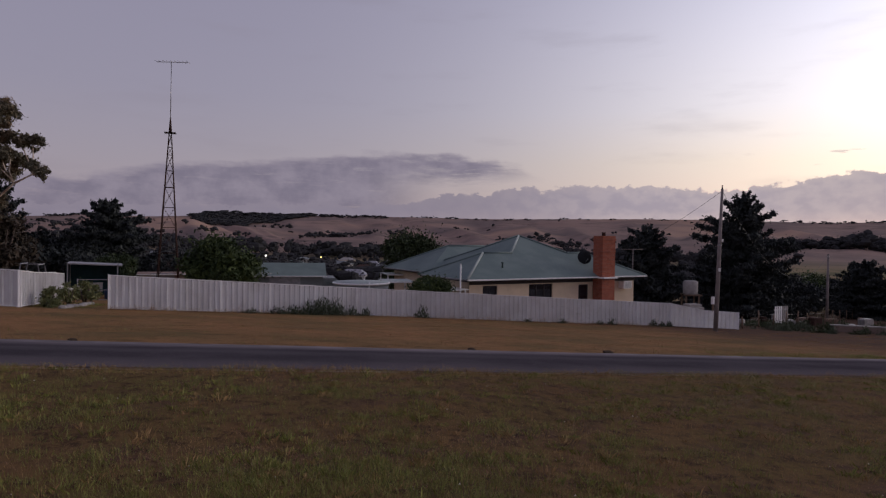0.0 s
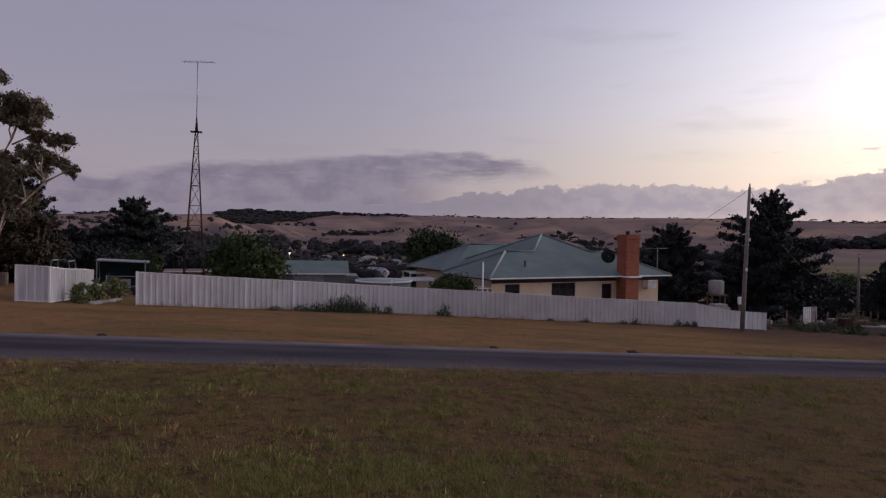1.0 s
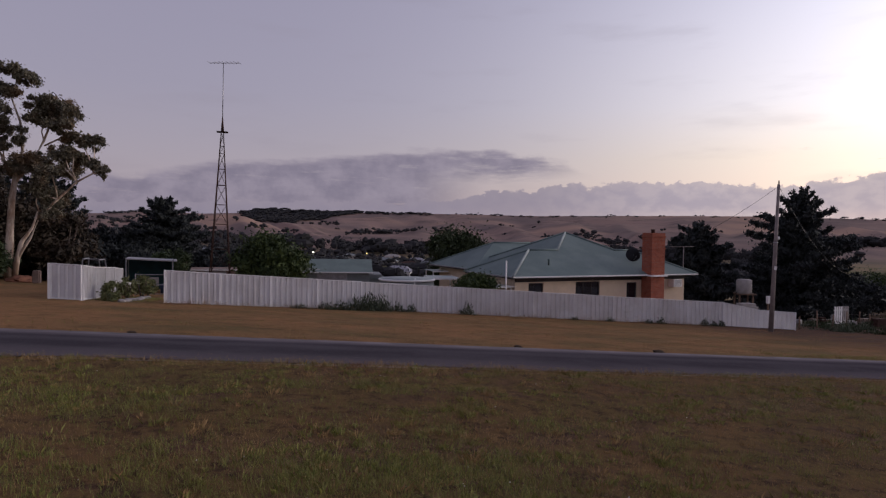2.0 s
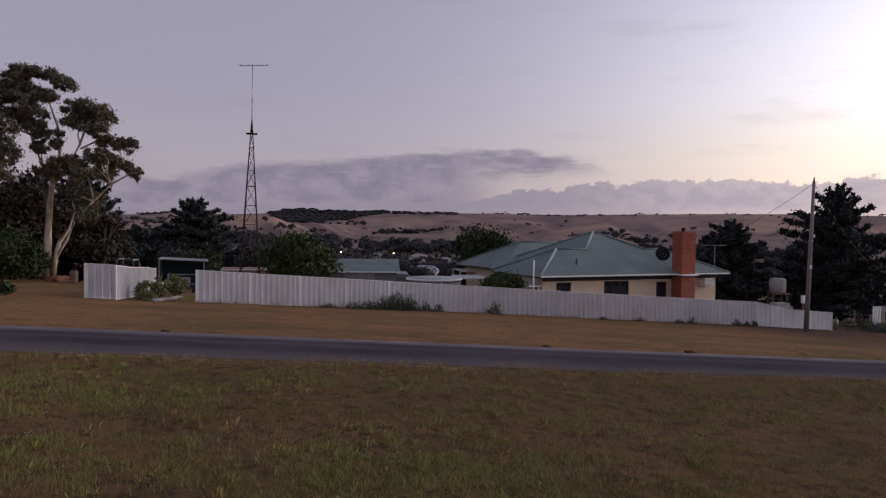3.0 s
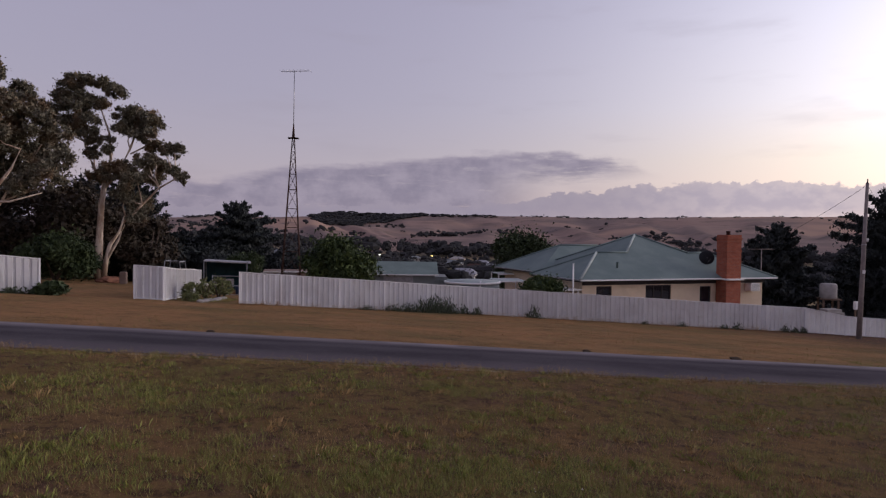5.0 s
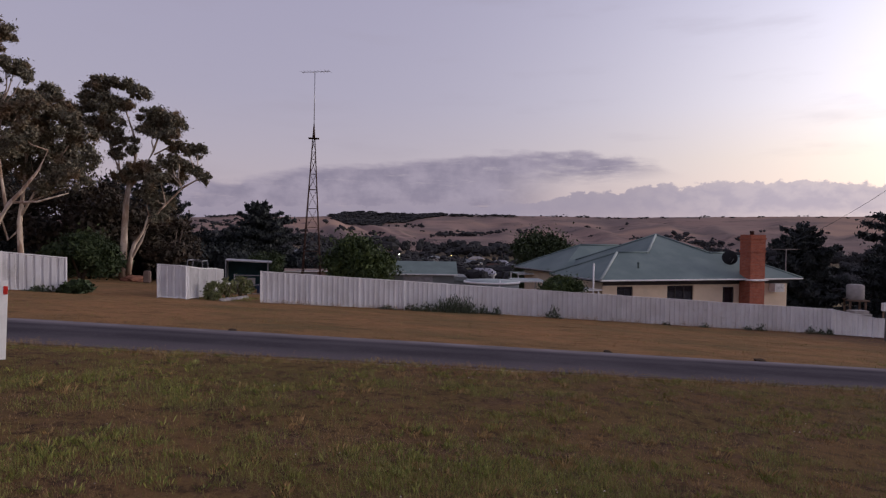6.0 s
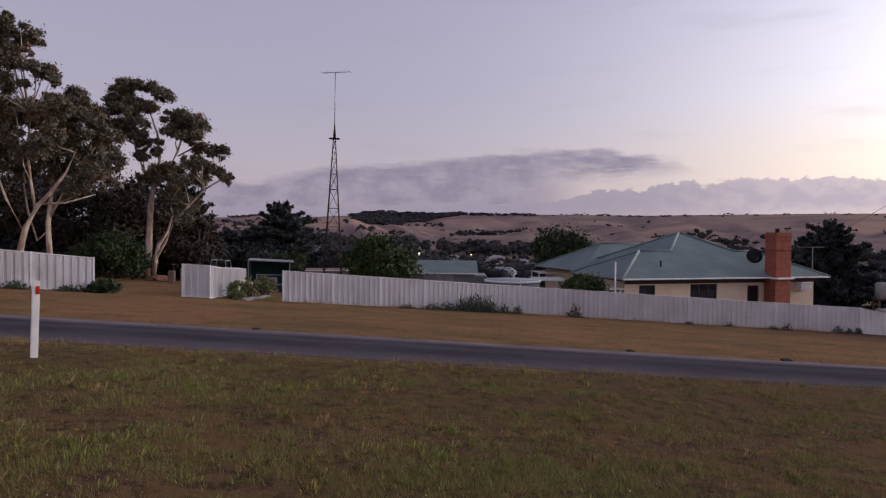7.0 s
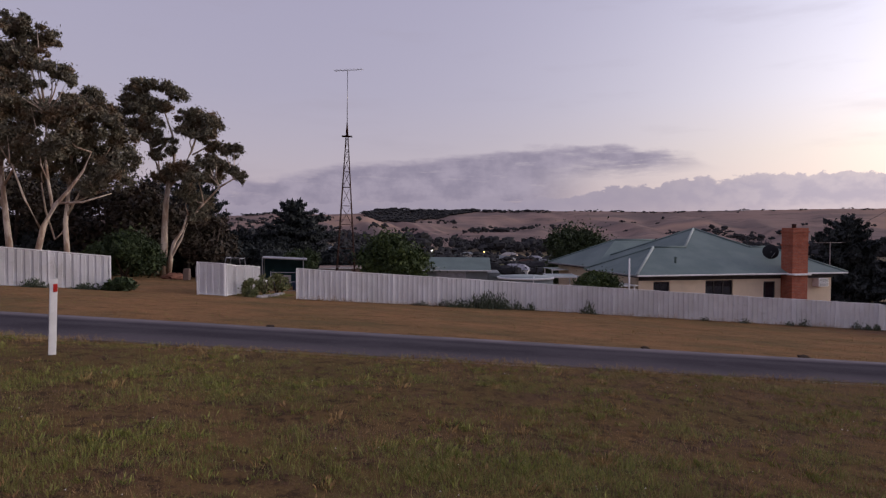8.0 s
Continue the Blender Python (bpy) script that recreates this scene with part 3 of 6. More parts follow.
def shrub(where, w, h, label, seed, leaf=None, count=2500, size=0.12, name="shrub", lift=0.0, turn=0.0, lumps=9, shell=0.1, heart=2.0):
    t = thing(name, (*where[:2], gz(*where) - 0.05), label, "shrub", "", turn)
    rng = random.Random(seed)
    for i in range(3):
        a = rng.uniform(0, 6.28)
        part("stem", piped([(0, 0, 0), (math.cos(a) * w * 0.12, math.sin(a) * w * 0.12, lift + h * 0.4), (math.cos(a) * w * 0.2, math.sin(a) * w * 0.2, lift + h * 0.75)], [0.05 * h * 0.6 + 0.01, 0.03 * h * 0.6 + 0.008, 0.008], 6), M_BARK, t)
    bl = []
    for i in range(lumps):
        a, c = rng.uniform(0, 6.28), rng.uniform(-0.75, 1)
        q = math.sqrt(max(0, 1 - c * c)) * rng.uniform(0.5, 0.72)
        r = rng.uniform(0.26, 0.40)
        bl.append((math.cos(a) * q * w / 2, math.sin(a) * q * w / 2, lift + h * (0.5 + 0.5 * c * 0.66), w / 2 * r, w / 2 * r, h / 2 * r))
    leaves("crown", bl, count, size, leaf or L_BUSH, t, seed, shell, 0.0, "", heart, 0.08)
    return t


def weeds(where, w, h, label, seed, count=160, leaf=None, turn=25.0):
    """A clump of upright weeds on the ground."""
    rng = np.random.default_rng(seed)
    base = np.stack([rng.normal(0, w * 0.28, count), rng.normal(0, 0.12, count), np.zeros(count)], 1)
    cs, sn = math.cos(radians(turn)), math.sin(radians(turn))
    x, y = where[0] + base[:, 0] * cs - base[:, 1] * sn, where[1] + base[:, 0] * sn + base[:, 1] * cs
    z0 = ground_z(x, y) - gz(*where)
    hh = h * (0.35 + 0.65 * rng.random(count)) * np.exp(-(base[:, 0] / (w * 0.5)) ** 2)
    vs = []
    for k in range(3):
        f = (k + rng.random(count)) / 3
        c = np.stack([base[:, 0] + rng.normal(0, 0.07, count), base[:, 1] + rng.normal(0, 0.06, count), z0 + hh * f], 1)
        a = np.stack([rng.normal(0, 0.03, count), rng.normal(0, 0.03, count), 0.04 + 0.09 * hh], 1)
        b = np.stack([rng.normal(0, 0.016, count), rng.normal(0, 0.016, count), rng.normal(0, 0.01, count)], 1)
        vs.append(np.stack([c - a, c + b, c + a, c - b], 1))
    v = np.concatenate(vs).reshape(-1, 3)
    ob = array_mesh("weed_clump", v, np.arange(len(v)).reshape(-1, 4), leaf or L_SCRUB)
    ob.matrix_world = pose(*where, gz(*where), 0, 0, turn)
    return tagged(ob, label, "weeds", "weeds along the fence", "stuff")


def quad_ball(n=4):
    """A ball of four-sided faces."""
    vs, qs = [], []
    for ax in range(3):
        for s in (-1, 1):
            base = len(vs)
            for i in range(n + 1):
                for j in range(n + 1):
                    p = [0.0, 0.0, 0.0]
                    p[ax], p[(ax + 1) % 3], p[(ax + 2) % 3] = s, math.tan((2 * i / n - 1) * 0.785), math.tan((2 * j / n - 1) * 0.785)
                    vs.append(np.array(p) / np.linalg.norm(p))
            for i in range(n):
                for j in range(n):
                    q = [base + i * (n + 1) + j, base + (i + 1) * (n + 1) + j, base + (i + 1) * (n + 1) + j + 1, base + i * (n + 1) + j + 1]
                    qs.append(q if s > 0 else q[::-1])
    return np.array(vs), np.array(qs)


BALL, BALL_Q = quad_ball(2)


def far_trees(name, spots, label, material=None, seed=0, per=60, size=0.036, lobes=5):
    """Woods too far off to count: clumps (x, y, half width, height)."""
    rng = np.random.default_rng(seed)
    out, smooth = [], []
    for x, y, w, h in spots:
        lumps = []
        for k in range(lobes):
            o = rng.normal(size=3) * np.array([w * 0.45, w * 0.45, h * 0.16])
            r = np.array([w, w, h * 0.55]) * rng.uniform(0.24, 0.5)
            q = BALL * (1 + 0.30 * np.sin(BALL @ rng.normal(size=3) * 4 + k) + 0.18 * np.sin(BALL @ rng.normal(size=3) * 9))[:, None]
            lumps.append((q * r + o)[BALL_Q])
        d = rng.normal(size=(per, 3))
        d /= np.linalg.norm(d, axis=1)[:, None]
        c = d * np.array([w, w, h * 0.5]) * (0.45 + 0.6 * rng.random(per))[:, None]
        a, b = rng.normal(size=(per, 3)), rng.normal(size=(per, 3))
        s = size * h * 1.3
        a, b = a / np.linalg.norm(a, axis=1)[:, None] * s, b / np.linalg.norm(b, axis=1)[:, None] * s
        lumps.append(np.stack([c - a, c + b, c + a, c - b], 1))
        at = np.array([x, y, gz(x, y) + h * 0.46])
        out.append(np.concatenate(lumps) + at)
        smooth.append(np.concatenate([np.ones(lobes * len(BALL_Q)), np.zeros(per)]))
    v = np.concatenate(out).reshape(-1, 3)
    ob = array_mesh(name, v, np.arange(len(v)).reshape(-1, 4), material or L_FAR_HAZE, None, "", np.concatenate(smooth))
    return tagged(ob, label, "trees", kind="stuff")


def polar(bearing, dist):
    return dist * math.sin(radians(bearing)), dist * math.cos(radians(bearing))


# ---------------- steel fences ----------------
def fence_panel_mesh(a, b, ha, hb, za, zb):
    """Ribbed sheet between two posts: trapezoid ribs, raked with the ground."""
    bm = bmesh.new()
    d = Vector((b[0] - a[0], b[1] - a[1]))
    length = d.length
    d.normalize()
    n = Vector((-d.y, d.x))
    ribs = max(3, round(length / 0.27))
    cols = []
    for i in range(ribs):
        s0 = length * i / ribs
        w = length / ribs
        for f, o in ((0.0, 0.0), (0.24, 0.0), (0.34, 0.055), (0.90, 0.055), (0.99, 0.0)):
            cols.append((s0 + f * w, o))
    prev = None
    for s, o in cols:
        f = s / length
        p = Vector((a[0], a[1])) + d * s - n * (0.02 - o)
        z0, z1 = za + (zb - za) * f + 0.03, za + (zb - za) * f + ha + (hb - ha) * f
        pair = (bm.verts.new((p.x, p.y, z0)), bm.verts.new((p.x, p.y, z1)))
        if prev:
            bm.faces.new((prev[0], pair[0], pair[1], prev[1]))
        prev = pair
    bmesh.ops.solidify(bm, geom=bm.faces[:], thickness=0.004)
    return bm


def steel_fence(pts, heights, label, name="steel_fence"):
    f = thing(name, (pts[0][0], pts[0][1], gz(*pts[0])), label, "fence")
    inv = f.matrix_world.inverted()
    zs = [gz(*p) for p in pts]
    rng = random.Random(len(pts))
    for (a, b), (ha, hb), (za, zb) in zip(zip(pts, pts[1:]), heights, zip(zs, zs[1:])):
        da, db = rng.uniform(-0.012, 0.012), rng.uniform(-0.012, 0.012)
        bm = fence_panel_mesh(a, b, ha - 0.03 + da, hb - 0.03 + db, za, zb)
        bm.transform(inv)
        part("panel", bm, M_FENCE, f)
        for lift, nm in ((0.0, "top_rail"), (None, "bottom_rail")):
            ta, tb = (za + ha + da, zb + hb + db) if lift == 0.0 else (za + 0.05, zb + 0.05)
            d = Vector((b[0] - a[0], b[1] - a[1], tb - ta))
            m = Matrix.Translation(((a[0] + b[0]) / 2, (a[1] + b[1]) / 2, (ta + tb) / 2)) @ d.to_track_quat("X", "Z").to_matrix().to_4x4()
            bm = boxed((0, 0, 0), (d.length, 0.055, 0.045), m)
            bm.transform(inv)
            part(nm, bm, M_FENCE, f)
    for i, p in enumerate(pts):
        h = heights[i][0] if i < len(heights) else heights[-1][1]
        if 0 < i < len(heights):
            h = max(h, heights[i - 1][1])
        m = pose(p[0], p[1], zs[i], 0, 0, math.degrees(math.atan2(pts[min(i + 1, len(pts) - 1)][1] - pts[max(i - 1, 0)][1], pts[min(i + 1, len(pts) - 1)][0] - pts[max(i - 1, 0)][0])))
        bm = boxed((0, 0, (h + 0.03 - 0.1) / 2), (0.062, 0.085, h + 0.03 + 0.1), m)
        bm.transform(inv)
        part("post", bm, M_FENCE, f)
    return f


def along(a, b, n):
    return [(a[0] + (b[0] - a[0]) * i / n, a[1] + (b[1] - a[1]) * i / n) for i in range(n + 1)]


F1, F2, F3, F4 = (-14.3, 27.1), (-4.6, 33.7), (14.55, 40.2), (18.9, 40.25)
run = along(F1, F2, 5) + along(F2, F3, 8)[1:]
H = 1.47
steel_fence(run + along(F3, F4, 2)[1:], [(H, H)] * 13 + [(H, 1.12), (1.12, 1.08)], "long white ribbed steel fence stepping down beside the house", "boundary_fence")
steel_fence([(-17.88, 24.6), (-16.78, 25.0)], [(1.45, 1.45)], "short white ribbed steel fence panel beside the driveway", "fence_panel")
steel_fence(along((-16.75, 25.1), (-19.9, 33.2), 4), [(1.45, 1.42)] + [(1.42, 1.40)] * 3, "white steel side fence running back behind the garden", "side_fence")
steel_fence(along((-20.96, 22.85), (-30.7, 10.4), 7), [(1.47, 1.5)] + [(1.52, 1.55)] * 6, "white ribbed steel fence below the gum trees", "boundary_fence")

# ---------------- the house ----------------
HX, HY, HZ, HT = 1.505, 38.13, -4.55, 29.75
EV = 3.43                                  # eaves above the house's base
TAN = 0.4845
house = thing("house", (HX, HY, HZ), "cream rendered house with a green steel hip roof and brick chimney", "house", turn=HT)
house.scale = (1.06, 1.06, 1.06)


def hip_roof(a0, a1, b0, b1, name, label=""):
    """A hipped roof on a rectangle of eaves, with thickness."""
    bm = bmesh.new()
    half = min(a1 - a0, b1 - b0) / 2
    h = half * TAN
    if a1 - a0 >= b1 - b0:
        r = [(a0 + half, (b0 + b1) / 2), (a1 - half, (b0 + b1) / 2)]
    else:
        r = [((a0 + a1) / 2, b0 + half), ((a0 + a1) / 2, b1 - half)]
    c = [bm.verts.new((*p, EV)) for p in ((a0, b0), (a1, b0), (a1, b1), (a0, b1))]
    t = [bm.verts.new((*p, EV + h)) for p in r]
    if math.dist(r[0], r[1]) < 0.02:
        for i in range(4):
            bm.faces.new((c[i], c[(i + 1) % 4], t[0]))
        bm.verts.remove(t[1])
    elif a1 - a0 >= b1 - b0:
        for f in ((c[0], c[1], t[1], t[0]), (c[1], c[2], t[1]), (c[2], c[3], t[0], t[1]), (c[3], c[0], t[0])):
            bm.faces.new(f)
    else:
        for f in ((c[0], c[1], t[0]), (c[1], c[2], t[1], t[0]), (c[2], c[3], t[1]), (c[3], c[0], t[0], t[1])):
            bm.faces.new(f)
    bm.faces.new(c[::-1])
    bmesh.ops.recalc_face_normals(bm, faces=bm.faces[:])
    roof = part(name, bm, M_ROOF, house, label)
    corners = [(a0, b0), (a1, b0), (a1, b1), (a0, b1)]
    ends = [r[0], r[1], r[1], r[0]] if a1 - a0 >= b1 - b0 else [r[0], r[0], r[1], r[1]]
    for p, q in zip(corners, ends):
        if name == "rear_roof" and p[1] == b0:
            continue
        lower = (*p, EV + 0.015)
        if name == "main_roof" and p[1] == b0:        # starts where it leaves the front ridge
            lower = tuple(Vector((*p, EV + 0.015)).lerp(Vector((*q, EV + h + 0.015)), 0.545))
        part("hip_cap", piped([lower, (*q, EV + h + 0.015)], 0.075, 6), M_TRIM if (p[0] == a0 and p[1] == b0 and name != "rear_roof") else M_ROOF, roof)
    if math.dist(r[0], r[1]) > 0.02:
        # the front ridge runs into the main roof's slope
        for p, q in ([((r[0]), (5.3, r[0][1])), ((9.8, r[1][1]), r[1])] if name == "front_roof" else [(r[0], r[1])]):
            part("ridge_cap", piped([(*p, EV + h + 0.015), (*q, EV + h + 0.015)], 0.075, 6), M_ROOF, roof)
    for p, q in zip(corners, corners[1:] + corners[:1]):
        if name == "main_roof" and p[1] == q[1] == b0:
            continue
        d = Vector((q[0] - p[0], q[1] - p[1], 0))
        m = Matrix.Translation(((p[0] + q[0]) / 2, (p[1] + q[1]) / 2, EV - 0.03)) @ d.to_track_quat("X", "Z").to_matrix().to_4x4()
        part("gutter", boxed((0, 0, 0), (d.length + 0.1, 0.10, 0.085), m, 0.02), M_WHITE if p[1] == q[1] == 0.0 else M_GALV, roof)
    return roof


hip_roof(0.0, 14.4, 0.0, 6.0, "front_roof")
hip_roof(2.2, 12.9, 0.02, 10.72, "main_roof")
hip_roof(1.6, 12.2, 7.6, 14.9, "rear_roof")


def wall_with_openings(name, length, height, thick, holes, m, material, parent):
    """A wall along x with real openings (x0, x1, z0, z1)."""
    bm = bmesh.new()
    xs = sorted({0.0, length, *[h[0] for h in holes], *[h[1] for h in holes]})
    for x0, x1 in zip(xs, xs[1:]):
        cuts = sorted([(h[2], h[3]) for h in holes if h[0] <= x0 + 1e-6 and h[1] >= x1 - 1e-6])
        z = 0.0
        for c0, c1 in cuts + [(height, height)]:
            if c0 > z + 1e-6:
                box(bm, ((x0 + x1) / 2, thick / 2, (z + c0) / 2), (x1 - x0, thick, c0 - z), m)
            z = c1
    bmesh.ops.remove_doubles(bm, verts=bm.verts[:], dist=1e-4)
    return part(name, bm, material, parent)


def window(parent, x0, x1, z0, z1, m, bars=1, curtain=True):
    w = part("window", boxed(((x0 + x1) / 2, 0.02, z0 - 0.03), (x1 - x0 + 0.12, 0.16, 0.06), m, 0.01), M_WHITE, parent, "painted window sill")
    bm = bmesh.new()
    for c, s in ((((x0 + x1) / 2, 0.10, z1 - 0.03), (x1 - x0, 0.06, 0.06)), (((x0 + x1) / 2, 0.10, z0 + 0.03), (x1 - x0, 0.06, 0.06)), ((x0 + 0.03, 0.10, (z0 + z1) / 2), (0.06, 0.06, z1 - z0)), ((x1 - 0.03, 0.10, (z0 + z1) / 2), (0.06, 0.06, z1 - z0))):
        box(bm, c, s, m)
    for i in range(bars):
        x = x0 + (x1 - x0) * (i + 1) / (bars + 1)
        box(bm, (x, 0.10, (z0 + z1) / 2), (0.05, 0.055, z1 - z0), m)
    part("window_frame", bm, M_FRAME_SHADE, w)
    part("pane", boxed(((x0 + x1) / 2, 0.115, (z0 + z1) / 2), (x1 - x0 - 0.04, 0.01, z1 - z0 - 0.04), m), M_GLASS, w)
    if curtain:
        part("curtain", boxed(((x0 + x1) / 2, 0.19, (z0 + z1) / 2), (x1 - x0 - 0.02, 0.02, z1 - z0), m), M_CURTAIN, w)


WM = Matrix.Translation((0.5, 0.6, 0))
holes = [(0.95, 2.0, EV - 1.55, EV - 0.42), (4.35, 6.2, EV - 1.75, EV - 0.40), (8.35, 9.2, EV - 2.3, EV - 0.52)]
wall_with_openings("wall", 13.3, EV - 0.14, 0.22, holes, WM, M_CREAM, house)
for i, h in enumerate(holes):
    window(house, *h, WM, 0 if i != 1 else 2)
# dark soffit, and a dark strip on the wall painting the shade under the eaves
part("soffit", boxed((7.2, 0.33, EV - 0.11), (14.2, 0.5, 0.05)), M_FRAME_SHADE, house)
part("eave_shade_strip", boxed((7.2, 0.585, EV - 0.24), (13.4, 0.03, 0.22)), M_FRAME_SHADE, house)
part("side_wall", boxed((0.61, 3.3, (EV - 0.14) / 2), (0.22, 4.9, EV - 0.14)), M_CREAM, house)
part("side_wall", boxed((13.69, 3.2, (EV - 0.14) / 2), (0.22, 4.7, EV - 0.14)), M_CREAM, house)
part("rear_side_wall", boxed((12.3, 8.0, (EV - 0.14) / 2), (0.22, 5.0, EV - 0.14)), M_CREAM, house)
part("rear_wall", boxed((7.5, 14.2, (EV - 0.14) / 2), (10.6, 0.22, EV - 0.14)), M_CREAM, house)
part("wing_wall", boxed((2.3, 10.0, (EV - 0.14) / 2), (0.22, 8.2, EV - 0.14)), M_CREAM, house)
part("side_soffit", boxed((0.3, 3.0, EV - 0.11), (0.5, 5.8, 0.05)), M_FRAME_SHADE, house)
part("wing_soffit", boxed((1.95, 11.2, EV - 0.11), (0.6, 7.0, 0.05)), M_FRAME_SHADE, house)

# chimney
chim = part("chimney", boxed((10.58, 0.12, (EV + 2.15) / 2), (1.10, 0.85, EV + 2.15)), M_BRICK, house, "tall red brick chimney")
part("chimney_cap", boxed((10.58, 0.12, EV + 2.15 + 0.25), (1.12, 0.87, 0.5), None, 0.015), M_BRICK, chim)
part("chimney_band", boxed((10.58, 0.12, EV + 1.66), (1.17, 0.93, 0.10), None, 0.01), M_BRICK, chim)
part("chimney_shoulder", boxed((10.58, 0.12, EV + 2.42), (1.20, 0.95, 0.10), None, 0.01), M_BRICK, chim)
part("flue", piped([(10.5, 0.12, EV + 2.6), (10.5, 0.12, EV + 2.83), (10.5, 0.12, EV + 2.88)], [0.12, 0.12, 0.15], 12), M_RUST, chim)
part("flashing", boxed((10.58, -0.02, EV - 0.06), (1.24, 1.05, 0.10), None, 0.02), M_WHITE, chim)
# wall air conditioner
ac = part("air_conditioner", boxed((12.75, 0.36, EV - 0.60), (0.75, 0.5, 0.5), None, 0.02), M_WHITE, house, "boxy white wall air conditioner")
for i in range(6):
    part("louvre", boxed((12.75, 0.10, EV - 0.79 + i * 0.075), (0.6, 0.02, 0.03)), M_GALV, ac)
# low flat awning at the corner of the house
awn = part("awning", boxed((-0.55, 1.9, EV - 0.62), (2.5, 2.6, 0.06), Matrix.Rotation(radians(-1.5), 4, "Y"), 0.01), M_WHITE, house, "thin white flat awning")
for x in (-1.7, 0.3):
    part("awning_post", boxed((x, 0.7, (EV - 0.66) / 2), (0.08, 0.08, EV - 0.66)), M_WHITE, awn)
# roof vent
vent = part("roof_vent", piped([(3.3, 1.25, EV + 0.5), (3.3, 1.25, EV + 0.88), (3.3, 1.25, EV + 0.9), (3.3, 1.25, EV + 0.98)], [0.06, 0.06, 0.11, 0.05], 10), M_ROOF, house)
# satellite dish
bm = bmesh.new()
rings = []
for k in range(5):
    r = 0.46 * k / 4
    rings.append([bm.verts.new((r * math.cos(a), 0.35 * r * r - 0.03, r * math.sin(a))) for a in (2 * math.pi * j / 24 for j in range(24))] if k else [bm.verts.new((0, -0.03, 0))])
for j in range(24):
    bm.faces.new((rings[0][0], rings[1][j], rings[1][(j + 1) % 24]))
for a, b in zip(rings[1:], rings[2:]):
    for j in range(24):
        bm.faces.new((a[j], b[j], b[(j + 1) % 24], a[(j + 1) % 24]))
bmesh.ops.solidify(bm, geom=bm.faces[:], thickness=0.02)
bm.transform(pose(10.15, 1.5, EV + 1.22, -20, 0, -32))
dish = part("satellite_dish", bm, M_DARKMETAL, house, "dark round satellite dish")
part("mount", piped([(10.15, 1.55, EV + 0.7), (10.15, 1.55, EV + 1.1), (10.15, 1.45, EV + 1.2)], 0.025, 6), M_GALV, dish)
part("arm", piped([(10.15, 1.45, EV + 0.85), (9.95, 0.95, EV + 1.15)], 0.015, 6), M_GALV, dish)
# tv antenna on its own mast beside the house
ant = thing("tv_antenna", (15.3, 50.9, gz(15.3, 50.9)), "tall thin television antenna mast beside the house", "antenna", turn=25)
AH = 0.94 - gz(15.3, 50.9)
part("mast", piped([(0, 0, 0), (0, 0, AH)], 0.035, 6), M_POLE, ant)
part("boom", piped([(-1.15, 0, AH - 0.06), (1.0, 0, AH - 0.03)], 0.03, 5), M_POLE, ant)
for i in range(8):
    part("element", piped([(-1.1 + 0.29 * i, -0.3, AH - 0.03), (-1.1 + 0.29 * i, 0.3, AH - 0.03)], 0.014, 4), M_POLE, ant)

pole_w = thing("white_pole", (1.05, 36.75, gz(1.05, 36.75)), "slim white pole standing by the house corner", "pole")
part("shaft", piped([(0, 0, 0), (0, 0, 3.15)], 0.045, 8), M_WHITE, pole_w)
part("cap", piped([(0, 0, 3.15), (0, 0, 3.19)], [0.055, 0.03], 8), M_WHITE, pole_w)


# ---------------- sheds and shelters ----------------
def gable_shed(where, turn, w, d, wall_h, rise, label, roof_m, wall_m, name="shed", over=0.25, door=True, lean=0.0):
    s = thing(name, (*where, gz(*where) - 0.15), label, "shed", turn=turn)
    bm = bmesh.new()
    box(bm, (w / 2, d / 2, wall_h / 2), (w, d, wall_h))
    part("wall_shell", bm, wall_m, s)
    bm = bmesh.new()
    pr = [(-over, wall_h - 0.02), (d / 2, wall_h + rise), (d + over, wall_h - 0.02), (d + over, wall_h - 0.08), (d / 2, wall_h + rise - 0.07), (-over, wall_h - 0.08)]
    a = [bm.verts.new((-over, y, z)) for y, z in pr]
    b = [bm.verts.new((w + over, y, z)) for y, z in pr]
    bm.faces.new(a), bm.faces.new(b[::-1])
    for i in range(6):
        bm.faces.new((a[i], b[i], b[(i + 1) % 6], a[(i + 1) % 6]))
    bmesh.ops.recalc_face_normals(bm, faces=bm.faces[:])
    part("roof", bm, roof_m, s)
    for x in (0.0, w):
        bm = bmesh.new()
        v = [bm.verts.new((x + o, y, z)) for o in (-0.02, 0.02) for y, z in ((0, wall_h - 0.03), (d, wall_h - 0.03), (d / 2, wall_h + rise - 0.08))]
        bm.faces.new(v[:3]), bm.faces.new(v[3:][::-1])
        for i in range(3):
            bm.faces.new((v[i], v[(i + 1) % 3], v[3 + (i + 1) % 3], v[3 + i]))
        bmesh.ops.recalc_face_normals(bm, faces=bm.faces[:])
        part("gable", bm, wall_m, s)
    part("gutter", boxed((w / 2, -over - 0.03, wall_h - 0.06), (w + 2 * over, 0.1, 0.09), None, 0.015), M_FRAME_SHADE if roof_m == M_ROOF else M_WHITE, s)
    if door:
        part("door", boxed((w * 0.5, -0.02, 1.0), (min(2.2, w * 0.5), 0.05, 2.0)), M_GALV, s)
    return s


